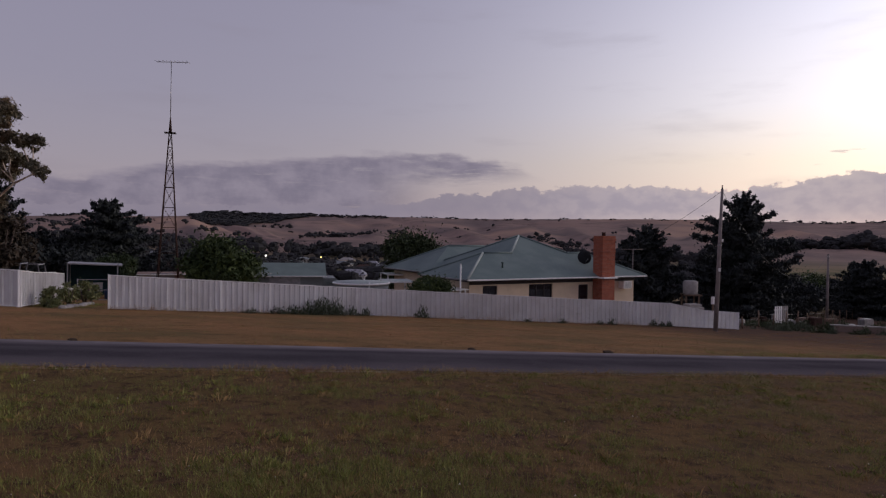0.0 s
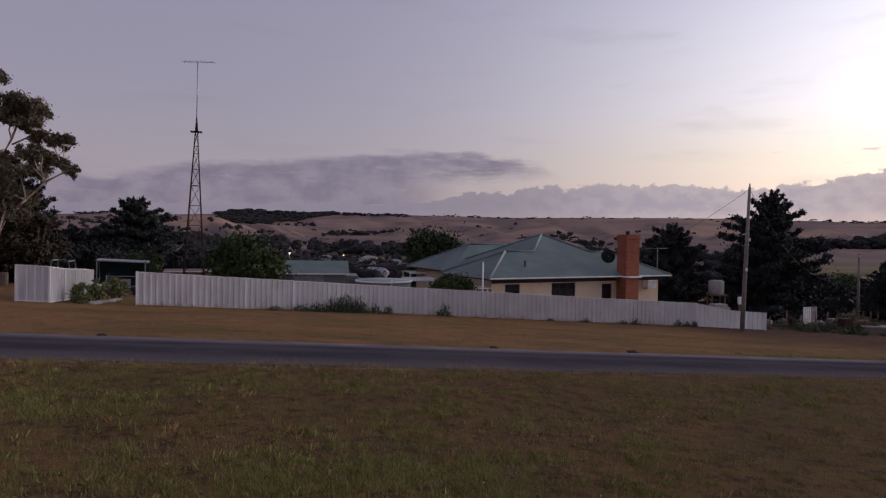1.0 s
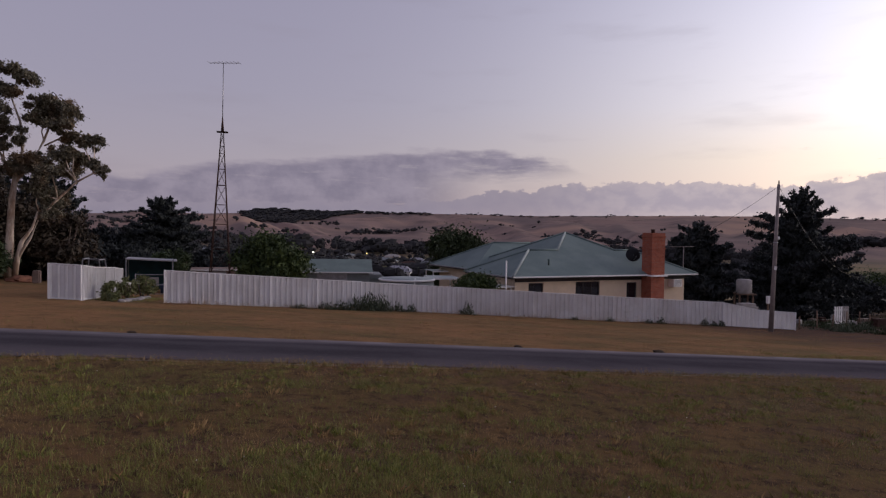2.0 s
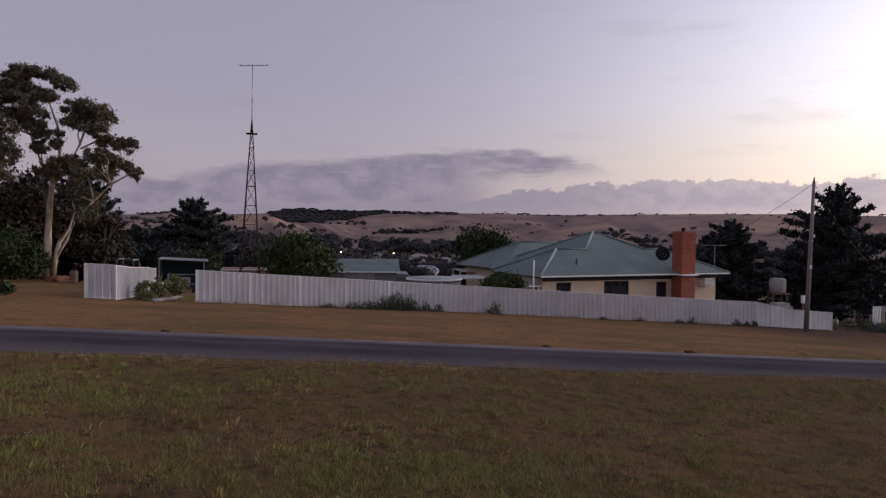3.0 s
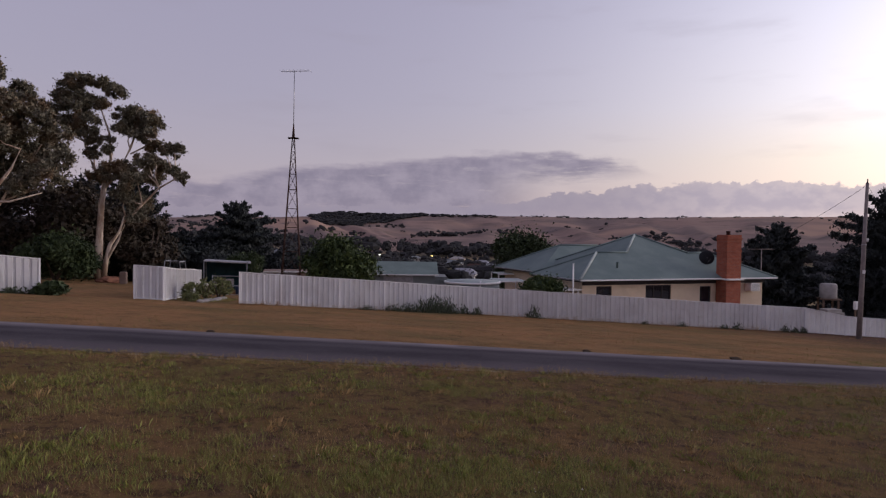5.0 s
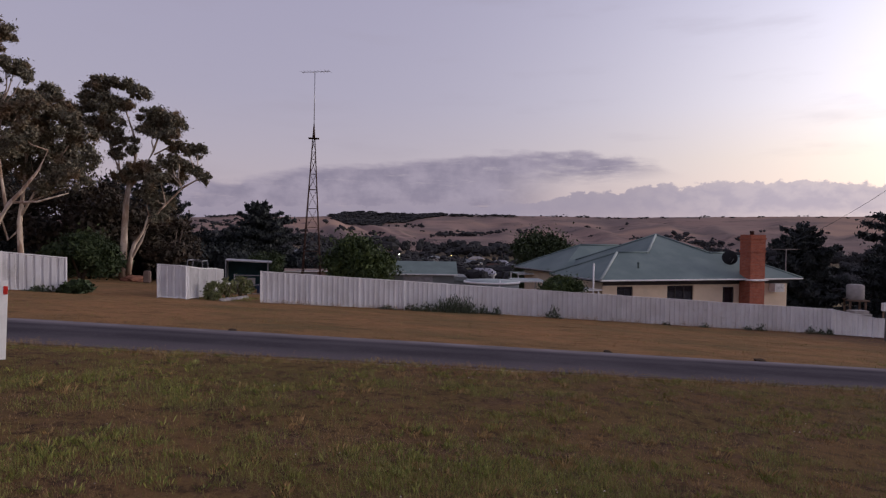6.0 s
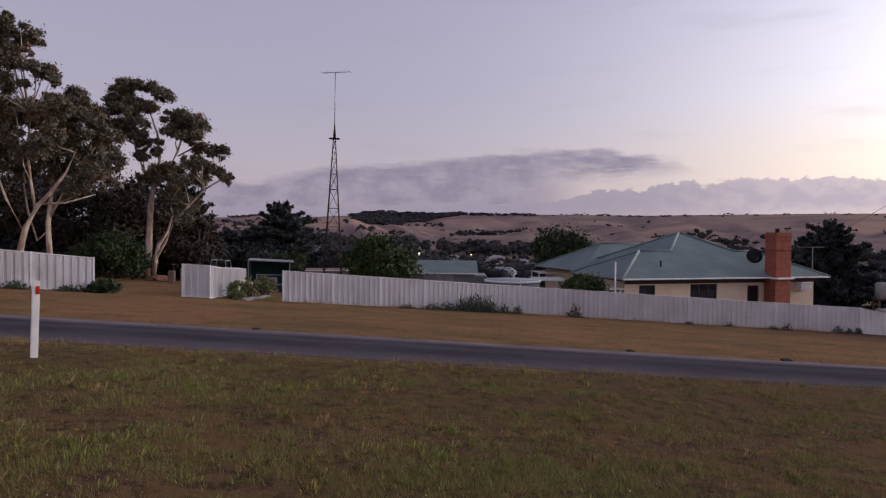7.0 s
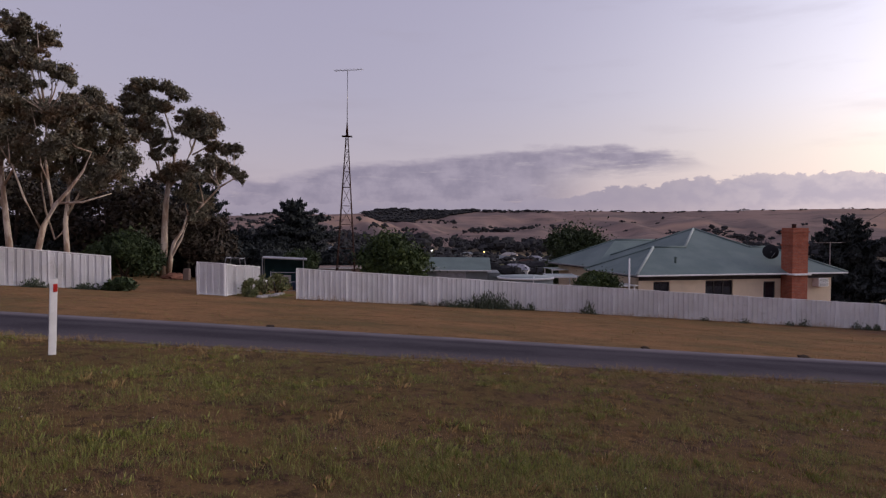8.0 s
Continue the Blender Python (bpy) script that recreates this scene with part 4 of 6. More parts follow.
garage = gable_shed((-14.0, 45.0), 13, 5.4, 4.6, 2.15, 0.82, "grey green steel garage with a low green roof", M_GREYROOF, M_GREENWALL, "garage")
part("lean_to_roof", boxed((6.0, 2.4, 2.2), (1.1, 3.6, 0.06), Matrix.Rotation(radians(6), 4, "Y")), M_GREYROOF, garage)
part("lean_to_wall", boxed((5.9, 2.4, 0.95), (0.9, 3.4, 1.9)), M_GREENWALL, garage)
gable_shed((-25.2, 52.6), 20, 3.6, 3.0, 1.95, 0.10, "low dull brown block shed behind the lattice tower", M_BLOCK, M_BLOCK, "block_shed")


def flat_carport(where, turn, w, d, h, label, roof_m, edge_m, name="carport", slope=0.0):
    s = thing(name, (*where, gz(*where) - 0.05), label, "carport", turn=turn)
    part("roof", boxed((w / 2, d / 2, h + 0.03), (w, d, 0.05), Matrix.Rotation(radians(slope), 4, "X")), roof_m, s)
    part("fascia", boxed((w / 2, -0.02, h), (w + 0.06, 0.05, 0.10), None, 0.01), edge_m, s)
    part("fascia", boxed((w + 0.02, d / 2, h), (0.05, d, 0.16), None, 0.01), edge_m, s)
    for x in (0.08, w - 0.08):
        for y in (0.1, d - 0.1):
            part("post", boxed((x, y, h / 2), (0.08, 0.08, h)), edge_m, s)
    return s


# round covered tank
rt = thing("round_tank", (-5.55, 43.3, gz(-5.55, 43.3) - 0.05), "wide low round tank with a pale rimmed cover", "tank")
RT = -1.48 - gz(-5.55, 43.3)
part("tank_wall", piped([(0, 0, 0), (0, 0, RT * 0.5), (0, 0, RT - 0.06)], 1.86, 32), M_GREENWALL, rt)
part("rim", piped([(0, 0, RT - 0.09), (0, 0, RT - 0.07), (0, 0, RT + 0.03), (0, 0, RT + 0.05)], [1.88, 1.95, 1.95, 1.88], 32), M_WHITE, rt)
part("cover", piped([(0, 0, RT + 0.03), (0, 0, RT + 0.07), (0, 0, RT + 0.15)], [1.86, 1.84, 0.15], 32), M_TRIM, rt)
part("inlet_pipe", piped([(0.75, -1.93, 0), (0.75, -1.97, RT - 0.3), (0.75, -1.6, RT + 0.16)], 0.05, 8), M_WHITE, rt)
flat_carport((-4.1, 44.6), 14, 2.1, 3.0, 2.05, "small flat patio roof with white fascia by the house", M_TRIM, M_WHITE, "patio_roof")
flat_carport((-4.4, 50.5), 20, 2.4, 2.5, 2.75, "white edged rear patio roof behind the house", M_TRIM, M_WHITE, "patio_roof")

# open dark shelter at the end of the driveway
sh = thing("shelter", (-23.6, 39.7, gz(-22.2, 40.4) - 0.05), "open steel shelter with dark shadecloth walls", "shelter", turn=27)
part("roof", boxed((1.45, 1.2, 2.26), (3.1, 2.6, 0.05), Matrix.Rotation(radians(3), 4, "Y")), M_GALV, sh)
part("fascia", boxed((1.45, -0.1, 2.24), (3.1, 0.04, 0.06), Matrix.Rotation(radians(3), 4, "Y")), M_GALV, sh)
for x in (0.05, 2.85):
    for y in (0.0, 2.3):
        part("post", boxed((x, y, 1.1), (0.06, 0.06, 2.2)), M_GALV, sh)
part("back_cloth", boxed((1.45, 2.36, 1.1), (2.8, 0.03, 2.15)), M_SHADE, sh)
part("side_cloth", boxed((2.9, 1.15, 1.15), (0.03, 2.2, 2.0)), M_SHADE, sh)
part("side_cloth", boxed((0.0, 1.15, 1.15), (0.03, 2.2, 2.0)), M_SHADE, sh)
bench = thing("bench", (-22.7, 39.6, gz(-22.5, 39.6)), "pale grey bench under the dark shelter", "bench", turn=27)
part("seat", boxed((0.6, 0.2, 0.38), (1.35, 0.42, 0.06), None, 0.01), M_CONC, bench)
part("backrest", boxed((0.6, 0.42, 0.68), (1.3, 0.05, 0.42), None, 0.01), M_CONC, bench)
for x in (0.05, 1.15):
    for y in (0.05, 0.35):
        part("leg", boxed((x, y, 0.18), (0.06, 0.06, 0.36)), M_DARKMETAL, bench)


def pot(where, r, h, label):
    bm = bmesh.new()
    tube(bm, [(0, 0, 0), (0, 0, h * 0.85), (0, 0, h * 0.86), (0, 0, h)], [r * 0.72, r * 0.95, r * 1.08, r * 1.1], 14)
    ob = part("plant_pot", bm, M_WHITE)
    ob.matrix_world = pose(*where, gz(*where))
    return tagged(ob, label, "pot")


pot((-22.8, 38.5), 0.32, 0.55, "white plant pot beside the shelter post")
drum = part("drum", piped([(0, 0, 0), (0, 0, 0.3), (0, 0, 0.32), (0, 0, 0.6)], [0.24, 0.24, 0.25, 0.24], 14), plain("blue_plastic", (0.03, 0.05, 0.10), 0.5))
drum.matrix_world = pose(-20.9, 39.6, gz(-20.9, 39.6))
tagged(drum, "dark blue drum standing at the shelter", "drum")

# pipe and mesh gate across the driveway
gate = thing("mesh_gate", (-18.3, 32.3, gz(-18.3, 32.3)), "thin pipe gate with wire mesh across the driveway", "gate", turn=26)
for z in (0.12, 0.62, 1.15):
    part("rail", piped([(-0.3, 0, z), (3.9, 0, z - 0.1)], 0.022, 6), M_GALV, gate)
for x in (-0.3, 1.1, 2.5, 3.9):
    part("upright", piped([(x, 0, -0.15), (x, 0, 1.2)], 0.025, 6), M_GALV, gate)

# tubular swing frame behind the side fence
sw = thing("swing_frame", (-20.4, 30.2, gz(-20.4, 30.2)), "pale tubular frame showing over the white fence", "frame", turn=15)
for y in (0.0, 0.9):
    part("leg", piped([(0.0, y, 0), (0.22, y, 1.75), (0.95, y, 1.70), (1.2, y, 0)], 0.03, 6), M_GALV, sw)
part("top_bar", piped([(0.22, 0, 1.75), (0.22, 0.9, 1.75)], 0.03, 6), M_GALV, sw)
part("top_bar", piped([(0.95, 0, 1.70), (0.95, 0.9, 1.70)], 0.03, 6), M_GALV, sw)

# rotary clothes line by the round bush
cl = thing("clothes_line", (-12.6, 41.0, gz(-12.6, 41.0)), "grey rotary clothes line beside a garden tree", "clothes line")
part("mast", piped([(0, 0, 0), (0, 0, 2.45)], 0.03, 8), M_GALV, cl)
for k in range(4):
    a = math.pi / 2 * k + 0.3
    part("arm", piped([(0, 0, 2.2), (math.cos(a) * 1.5, math.sin(a) * 1.5, 2.05)], 0.02, 6), M_GALV, cl)
    part("stay", piped([(0, 0, 2.45), (math.cos(a) * 0.9, math.sin(a) * 0.9, 2.12)], 0.012, 5), M_GALV, cl)
for r in (0.7, 1.1, 1.5):
    pts = [(math.cos(math.pi / 2 * k + 0.3) * r, math.sin(math.pi / 2 * k + 0.3) * r, 2.2 - 0.1 * r) for k in range(5)]
    part("line", piped(pts, 0.006, 4), M_GALV, cl)

# ---------------- lattice tower with antenna ----------------
TZ = gz(-19.95, 45.93)
tower = thing("lattice_tower", (-19.95, 45.93, TZ - 0.1), "tall rusty four legged lattice tower with a thin antenna mast", "tower", turn=20)
tower.matrix_world = pose(-19.95, 45.93, TZ - 0.1, 0, 0.55, 0) @ pose(0, 0, 0, 0, 0, 20)
RING = 8.92 - TZ + 0.1


def half_at(z):
    return 0.78 + (0.08 - 0.78) * z / RING


for sx, sy in ((-1, -1), (1, -1), (1, 1), (-1, 1)):
    part("leg", piped([(sx * half_at(0), sy * half_at(0), 0), (sx * half_at(RING), sy * half_at(RING), RING)], [0.045, 0.03], 5), M_RUST, tower)
levels = [0.3, 1.8, 3.45, 5.3, 6.75, 8.2, 9.4, 10.55, 11.1, RING]
for i, z in enumerate(levels):
    for k in range(4):
        c = [(-1, -1), (1, -1), (1, 1), (-1, 1)]
        (ax, ay), (bx, by) = c[k], c[(k + 1) % 4]
        h = half_at(z)
        if i:
            part("girt", piped([(ax * h, ay * h, z), (bx * h, by * h, z)], 0.028 if i in (3, 5) else 0.018, 4), M_RUST, tower)
        if i < len(levels) - 1:
            h2 = half_at(levels[i + 1])
            part("brace", piped([(ax * h, ay * h, z), (bx * h2, by * h2, levels[i + 1])], 0.012, 4), M_RUST, tower)
            part("brace", piped([(bx * h, by * h, z), (ax * h2, ay * h2, levels[i + 1])], 0.012, 4), M_RUST, tower)
part("platform", boxed((0, 0, RING), (0.80, 0.80, 0.03)), M_RUST, tower)
part("cone", piped([(0, 0, RING), (0, 0, RING + 1.1)], [0.12, 0.04], 8), M_RUST, tower)
part("mast", piped([(0, 0, RING + 1.0), (0, 0, 14.1 - TZ)], 0.03, 6), M_GALV, tower)
TOP = 14.1 - TZ + 0.02
part("boom", piped([(-1.0, 0.35, TOP), (1.12, -0.4, TOP)], 0.022, 5), M_GALV, tower)
for i in range(9):
    f = i / 8
    x, y = -1.0 + 2.12 * f, 0.35 - 0.75 * f
    part("element", piped([(x - 0.13, y - 0.36, TOP + 0.02), (x + 0.13, y + 0.36, TOP + 0.02)], 0.012, 4), M_GALV, tower)


# ---------------- poles and wires ----------------
def sagging(a, b, sag, n=14):
    a, b = Vector(a), Vector(b)
    return [a.lerp(b, i / n) - Vector((0, 0, sag * 4 * (i / n) * (1 - i / n))) for i in range(n + 1)]


P1 = Vector((16.0, 36.9, gz(16.0, 36.9)))
pole = thing("power_pole", P1, "leaning grey power pole in front of the fence end", "power pole")
pole.matrix_world = pose(*P1, 0, 1.5, 0)
P1H = 8.3
part("shaft", piped([(0, 0, -0.3), (0, 0, P1H * 0.5), (0, 0, P1H)], [0.135, 0.11, 0.075], 10), M_POLE, pole)
part("cap", piped([(0, 0, P1H), (0, 0, P1H + 0.22)], [0.045, 0.03], 8), M_DARKMETAL, pole)
part("insulator", piped([(0.12, -0.08, 5.2), (0.12, -0.08, 5.38)], 0.05, 8), M_WHITE, pole)
part("marker_plate", boxed((0.0, -0.16, 3.6), (0.14, 0.02, 0.2)), M_WHITE, pole)
part("strap", piped([(0, 0, 5.0), (0, 0, 5.06)], 0.125, 12), M_GALV, pole)
P2 = Vector((39.0, 64.0, gz(39.0, 64.0)))
pole2 = thing("power_pole", P2, "grey power pole with a short crossarm before dark trees", "power pole")
part("shaft", piped([(0, 0, -0.3), (0, 0, 6.9)], [0.15, 0.10], 10), M_POLE, pole2)
part("crossarm", boxed((0, 0, 6.5), (0.12, 1.4, 0.12), Matrix.Rotation(radians(-30), 4, "Z")), M_POLE, pole2)
for s in (-0.55, 0.0, 0.55):
    part("insulator", piped([(s * math.sin(radians(30)), s * math.cos(radians(30)), 6.56), (s * math.sin(radians(30)), s * math.cos(radians(30)), 6.72)], 0.04, 6), M_WHITE, pole2)
top1 = P1 + Vector((0.22, 0, P1H - 0.1))
for a, b, sag, lab in ((top1, P2 + Vector((0, 0, 6.8)), 3.6, "thin sagging power wire between two poles"), (top1, (13.8, 50.3, HZ + EV * 1.06 + 1.6), 0.35, "thin service wire from the pole to the house")):
    w = part("wire", piped(sagging(a, b, sag), 0.010, 4), M_DARKMETAL)
    tagged(w, lab, "wire", "overhead wires")

# roadside guide post
gp = thing("guide_post", (-6.72, 6.28, gz(-6.72, 6.28)), "white roadside guide post with a red reflector", "guide post", turn=-30)
gp.matrix_world = pose(-6.72, 6.28, gz(-6.72, 6.28), 2, 1.6, 48)
bm = boxed((0, 0, 0.42), (0.085, 0.022, 1.04), None, 0.008)
for v in bm.verts:
    if v.co.z > 0.9:
        v.co.z += 0.25 * (v.co.x) + 0.02
part("blade", bm, M_WHITE, gp)
part("rib", boxed((0.0, 0.018, 0.40), (0.03, 0.02, 0.98), None, 0.004), M_WHITE, gp)
part("reflector", boxed((0.018, -0.014, 0.85), (0.045, 0.012, 0.10), None, 0.004), M_RED, gp, "small red reflector")
part("reflector", boxed((0.018, 0.03, 0.85), (0.045, 0.012, 0.10), None, 0.004), M_RED, gp, "small red reflector")

# ---------------- yard beyond the fence end ----------------
tk = thing("water_tank", (21.9, 55.8, gz(21.9, 55.8)), "pale round water tank on a timber stand", "tank")
zb = -3.05 - gz(21.9, 55.8)
part("tank_body", piped([(0, 0, zb), (0, 0, zb + 0.05), (0, 0, zb + 1.1), (0, 0, zb + 1.2)], [0.60, 0.63, 0.63, 0.50], 20), M_CONC, tk)
part("deck", boxed((0, 0, zb - 0.06), (1.5, 1.5, 0.1)), M_WOOD, tk)
for sx in (-0.55, 0.55):
    for sy in (-0.55, 0.55):
        part("leg", boxed((sx, sy, (zb - 0.1) / 2), (0.12, 0.12, zb - 0.1)), M_WOOD, tk)
van = thing("covered_trailer", (20.6, 52.0, gz(20.6, 52.0)), "white rounded covered trailer behind the low fence", "trailer", turn=20)
bm = boxed((0, 0, 1.1), (1.7, 1.3, 0.75), None, 0.25)
part("cover", bm, M_CONC, van)
part("tray", boxed((0, 0, 0.62), (2.3, 1.6, 0.25), None, 0.03), M_GALV, van)
for y in (-0.8, 0.8):
    part("wheel", piped([(0, y - 0.09, 0.32), (0, y + 0.09, 0.32)], 0.32, 16), M_DARKMETAL, van)
mb = thing("meter_box", (18.25, 42.6, gz(18.25, 42.6)), "small white meter box on a post", "meter box", turn=20)
part("post", boxed((0, 0, 0.95), (0.08, 0.08, 1.9)), M_WOOD, mb)
part("cabinet", boxed((0, -0.08, 1.78), (0.32, 0.2, 0.5), None, 0.02), M_WHITE, mb)


def wire_fence(a, b, n, label, h=1.05):
    f = thing("wire_fence", (*a, gz(*a)), label, "fence")
    inv = f.matrix_world.inverted()
    rng = random.Random(int(a[0] * 7))
    pts = along(a, b, n)
    for p in pts:
        hh = h * rng.uniform(0.75, 1.15)
        bm = piped([(p[0], p[1], gz(*p) - 0.1), (p[0] + rng.uniform(-0.06, 0.06), p[1], gz(*p) + hh)], 0.045, 6)
        bm.transform(inv)
        part("post", bm, M_WOOD, f)
    for z in (0.3, 0.6, 0.92):
        bm = piped([(p[0], p[1], gz(*p) + z) for p in pts], 0.004, 4)
        bm.transform(inv)
        part("strand", bm, M_GALV, f)
    return f


wr = random.Random(19)
for i in range(46):
    q = polar(22.6 + 13.5 * wr.random(), wr.uniform(46, 62))
    weeds(q, wr.uniform(1.0, 2.6), wr.uniform(0.35, 1.0), "rank dark weeds along the lower track", 200 + i, 90, L_SCRUB if i % 2 else L_DARKBUSH, wr.uniform(0, 60))
wire_fence((19.6, 41.2), (50, 76), 12, "wire and timber post fence along the lower track")
gt = thing("white_gate", (28.3, 53.6, gz(28.3, 53.6)), "pale boarded gate in the wire fence", "gate", turn=25)
for i in range(7):
    part("board", boxed((i * 0.24, 0, 0.75), (0.17, 0.03, 1.5)), M_WHITE if i < 4 else M_CONC, gt)
for z in (0.3, 1.2):
    part("rail", boxed((0.72, 0.03, z), (1.7, 0.04, 0.1)), M_WHITE, gt)
kb = thing("low_wall", (26.6, 43.0, gz(28.5, 42.3) - 0.1), "low pale concrete wall above the lane", "wall", turn=-18)
part("wall_body", boxed((3.0, 0, 0.28), (6.2, 0.25, 0.5), None, 0.02), M_BLOCK, kb)
part("coping", boxed((3.0, 0, 0.56), (6.3, 0.34, 0.07), None, 0.015), M_CONC, kb)
rng = random.Random(4)
for i in range(15):
    x, y = polar(24.0 + i * 0.72 + rng.uniform(-0.3, 0.3), rng.uniform(57, 65))
    h = rng.uniform(0.35, 0.85)
    st = part("crate", boxed((0, 0, h / 2 - 0.05), (rng.uniform(0.35, 1.2), 0.6, h), None, 0.05), rng.choice([M_GALV, M_WOOD, M_BLOCK, M_RUST, M_GREENWALL]))
    st.matrix_world = pose(x, y, gz(x, y), 0, 0, rng.uniform(0, 60))
    tagged(st, "weathered yard box among clutter by the trees", "box", "yard clutter")

# ---------------- trees, nearest stand first ----------------
RIGHT = 14.6
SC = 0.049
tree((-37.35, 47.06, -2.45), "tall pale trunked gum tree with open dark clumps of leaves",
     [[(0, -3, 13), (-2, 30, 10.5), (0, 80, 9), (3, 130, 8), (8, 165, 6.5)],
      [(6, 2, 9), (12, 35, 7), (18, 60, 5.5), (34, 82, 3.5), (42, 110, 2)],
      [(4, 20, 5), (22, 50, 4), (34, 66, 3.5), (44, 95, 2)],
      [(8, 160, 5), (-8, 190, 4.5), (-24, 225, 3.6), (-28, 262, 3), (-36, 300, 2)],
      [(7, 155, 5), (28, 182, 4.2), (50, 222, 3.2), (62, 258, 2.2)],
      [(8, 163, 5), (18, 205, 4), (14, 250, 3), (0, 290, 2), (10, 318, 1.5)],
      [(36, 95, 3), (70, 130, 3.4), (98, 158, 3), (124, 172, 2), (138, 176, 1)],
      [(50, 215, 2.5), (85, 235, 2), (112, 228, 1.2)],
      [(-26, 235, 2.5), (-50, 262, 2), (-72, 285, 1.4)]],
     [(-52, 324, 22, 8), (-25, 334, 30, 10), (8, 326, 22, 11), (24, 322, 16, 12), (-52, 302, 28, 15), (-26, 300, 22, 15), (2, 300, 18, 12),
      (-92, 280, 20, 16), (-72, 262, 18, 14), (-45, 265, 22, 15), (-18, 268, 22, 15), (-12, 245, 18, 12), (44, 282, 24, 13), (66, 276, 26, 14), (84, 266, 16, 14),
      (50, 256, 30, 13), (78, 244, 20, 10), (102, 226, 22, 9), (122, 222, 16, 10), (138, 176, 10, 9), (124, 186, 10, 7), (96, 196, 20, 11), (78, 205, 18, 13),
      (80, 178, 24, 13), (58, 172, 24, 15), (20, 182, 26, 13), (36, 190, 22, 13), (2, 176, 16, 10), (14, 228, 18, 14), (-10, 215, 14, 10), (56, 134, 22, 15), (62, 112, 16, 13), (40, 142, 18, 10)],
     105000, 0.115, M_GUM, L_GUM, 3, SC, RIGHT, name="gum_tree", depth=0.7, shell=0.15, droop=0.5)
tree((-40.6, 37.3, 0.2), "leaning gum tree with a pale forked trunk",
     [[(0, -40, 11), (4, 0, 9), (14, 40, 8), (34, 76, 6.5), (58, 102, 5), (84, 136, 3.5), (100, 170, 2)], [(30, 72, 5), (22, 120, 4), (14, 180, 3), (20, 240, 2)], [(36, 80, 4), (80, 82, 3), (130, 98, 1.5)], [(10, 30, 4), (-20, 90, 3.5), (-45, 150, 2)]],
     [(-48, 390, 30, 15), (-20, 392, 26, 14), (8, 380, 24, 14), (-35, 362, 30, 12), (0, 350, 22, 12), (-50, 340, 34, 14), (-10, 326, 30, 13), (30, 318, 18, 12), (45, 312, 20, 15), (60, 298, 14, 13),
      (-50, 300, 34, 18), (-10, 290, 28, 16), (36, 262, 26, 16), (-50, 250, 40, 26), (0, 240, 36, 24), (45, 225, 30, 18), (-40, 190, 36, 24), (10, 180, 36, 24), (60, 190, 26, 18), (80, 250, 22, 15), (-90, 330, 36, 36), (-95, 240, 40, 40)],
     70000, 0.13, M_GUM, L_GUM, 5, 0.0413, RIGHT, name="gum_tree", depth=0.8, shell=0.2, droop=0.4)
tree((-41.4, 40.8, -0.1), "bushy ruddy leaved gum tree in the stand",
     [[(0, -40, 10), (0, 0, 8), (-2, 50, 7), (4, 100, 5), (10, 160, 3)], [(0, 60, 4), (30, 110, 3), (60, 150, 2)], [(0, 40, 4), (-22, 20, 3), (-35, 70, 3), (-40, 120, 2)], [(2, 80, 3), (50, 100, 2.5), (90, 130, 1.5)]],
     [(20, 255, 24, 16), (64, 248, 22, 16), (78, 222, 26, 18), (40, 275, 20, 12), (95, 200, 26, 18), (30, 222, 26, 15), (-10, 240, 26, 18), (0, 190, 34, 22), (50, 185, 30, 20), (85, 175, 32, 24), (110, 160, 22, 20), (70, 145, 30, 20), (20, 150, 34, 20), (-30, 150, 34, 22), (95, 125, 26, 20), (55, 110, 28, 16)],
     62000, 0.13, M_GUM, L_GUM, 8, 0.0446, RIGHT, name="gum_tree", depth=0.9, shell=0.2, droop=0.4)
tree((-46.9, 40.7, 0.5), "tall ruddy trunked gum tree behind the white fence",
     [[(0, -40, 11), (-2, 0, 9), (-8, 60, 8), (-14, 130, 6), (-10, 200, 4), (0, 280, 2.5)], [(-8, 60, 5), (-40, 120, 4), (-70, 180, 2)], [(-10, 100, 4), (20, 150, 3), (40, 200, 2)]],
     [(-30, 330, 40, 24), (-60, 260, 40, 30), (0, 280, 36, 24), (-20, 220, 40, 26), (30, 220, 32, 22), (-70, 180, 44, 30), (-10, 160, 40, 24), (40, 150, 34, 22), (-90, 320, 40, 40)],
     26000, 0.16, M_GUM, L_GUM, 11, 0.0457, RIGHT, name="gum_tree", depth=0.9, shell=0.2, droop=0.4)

conifer((-44.0, 60.5), 11.0, 12.0, "broad dark conifer behind the gum trees", 21, count=12000, ragged=0.35)
conifer((-34.6, 65.6), 9.3, 10.4, "dark spreading conifer behind the driveway shelter", 22, count=12000, ragged=0.4, pointed=0.7)
conifer((-54.0, 66.0), 11.5, 11.0, "dark conifer behind the gum stand", 23, count=10000, ragged=0.35, pointed=0.8)
conifer((-62.0, 60.0), 11.0, 12.0, "dark conifer behind the gum stand", 24, count=10000, ragged=0.35, pointed=0.8)
conifer((-68.0, 52.0), 11.0, 12.0, "dark conifer behind the gum stand", 25, count=9000, ragged=0.35, pointed=0.8)
conifer((19.0, 59.0), 8.4, 7.4, "dark full conifer behind the house", 26, count=11000, ragged=0.3, pointed=0.65)
conifer((29.2, 61.6), 12.2, 9.6, "tall ragged dark cypress beyond the fence end", 27, count=17000, ragged=0.5, pointed=0.75)
conifer((53.0, 69.0), 8.2, 7.0, "dark ragged conifer by the lane", 28, count=8000, ragged=0.5, pointed=0.8)
conifer((49.5, 74.0), 6.8, 8.0, "dark ragged conifer by the lane", 29, count=8000, ragged=0.5, pointed=0.7)
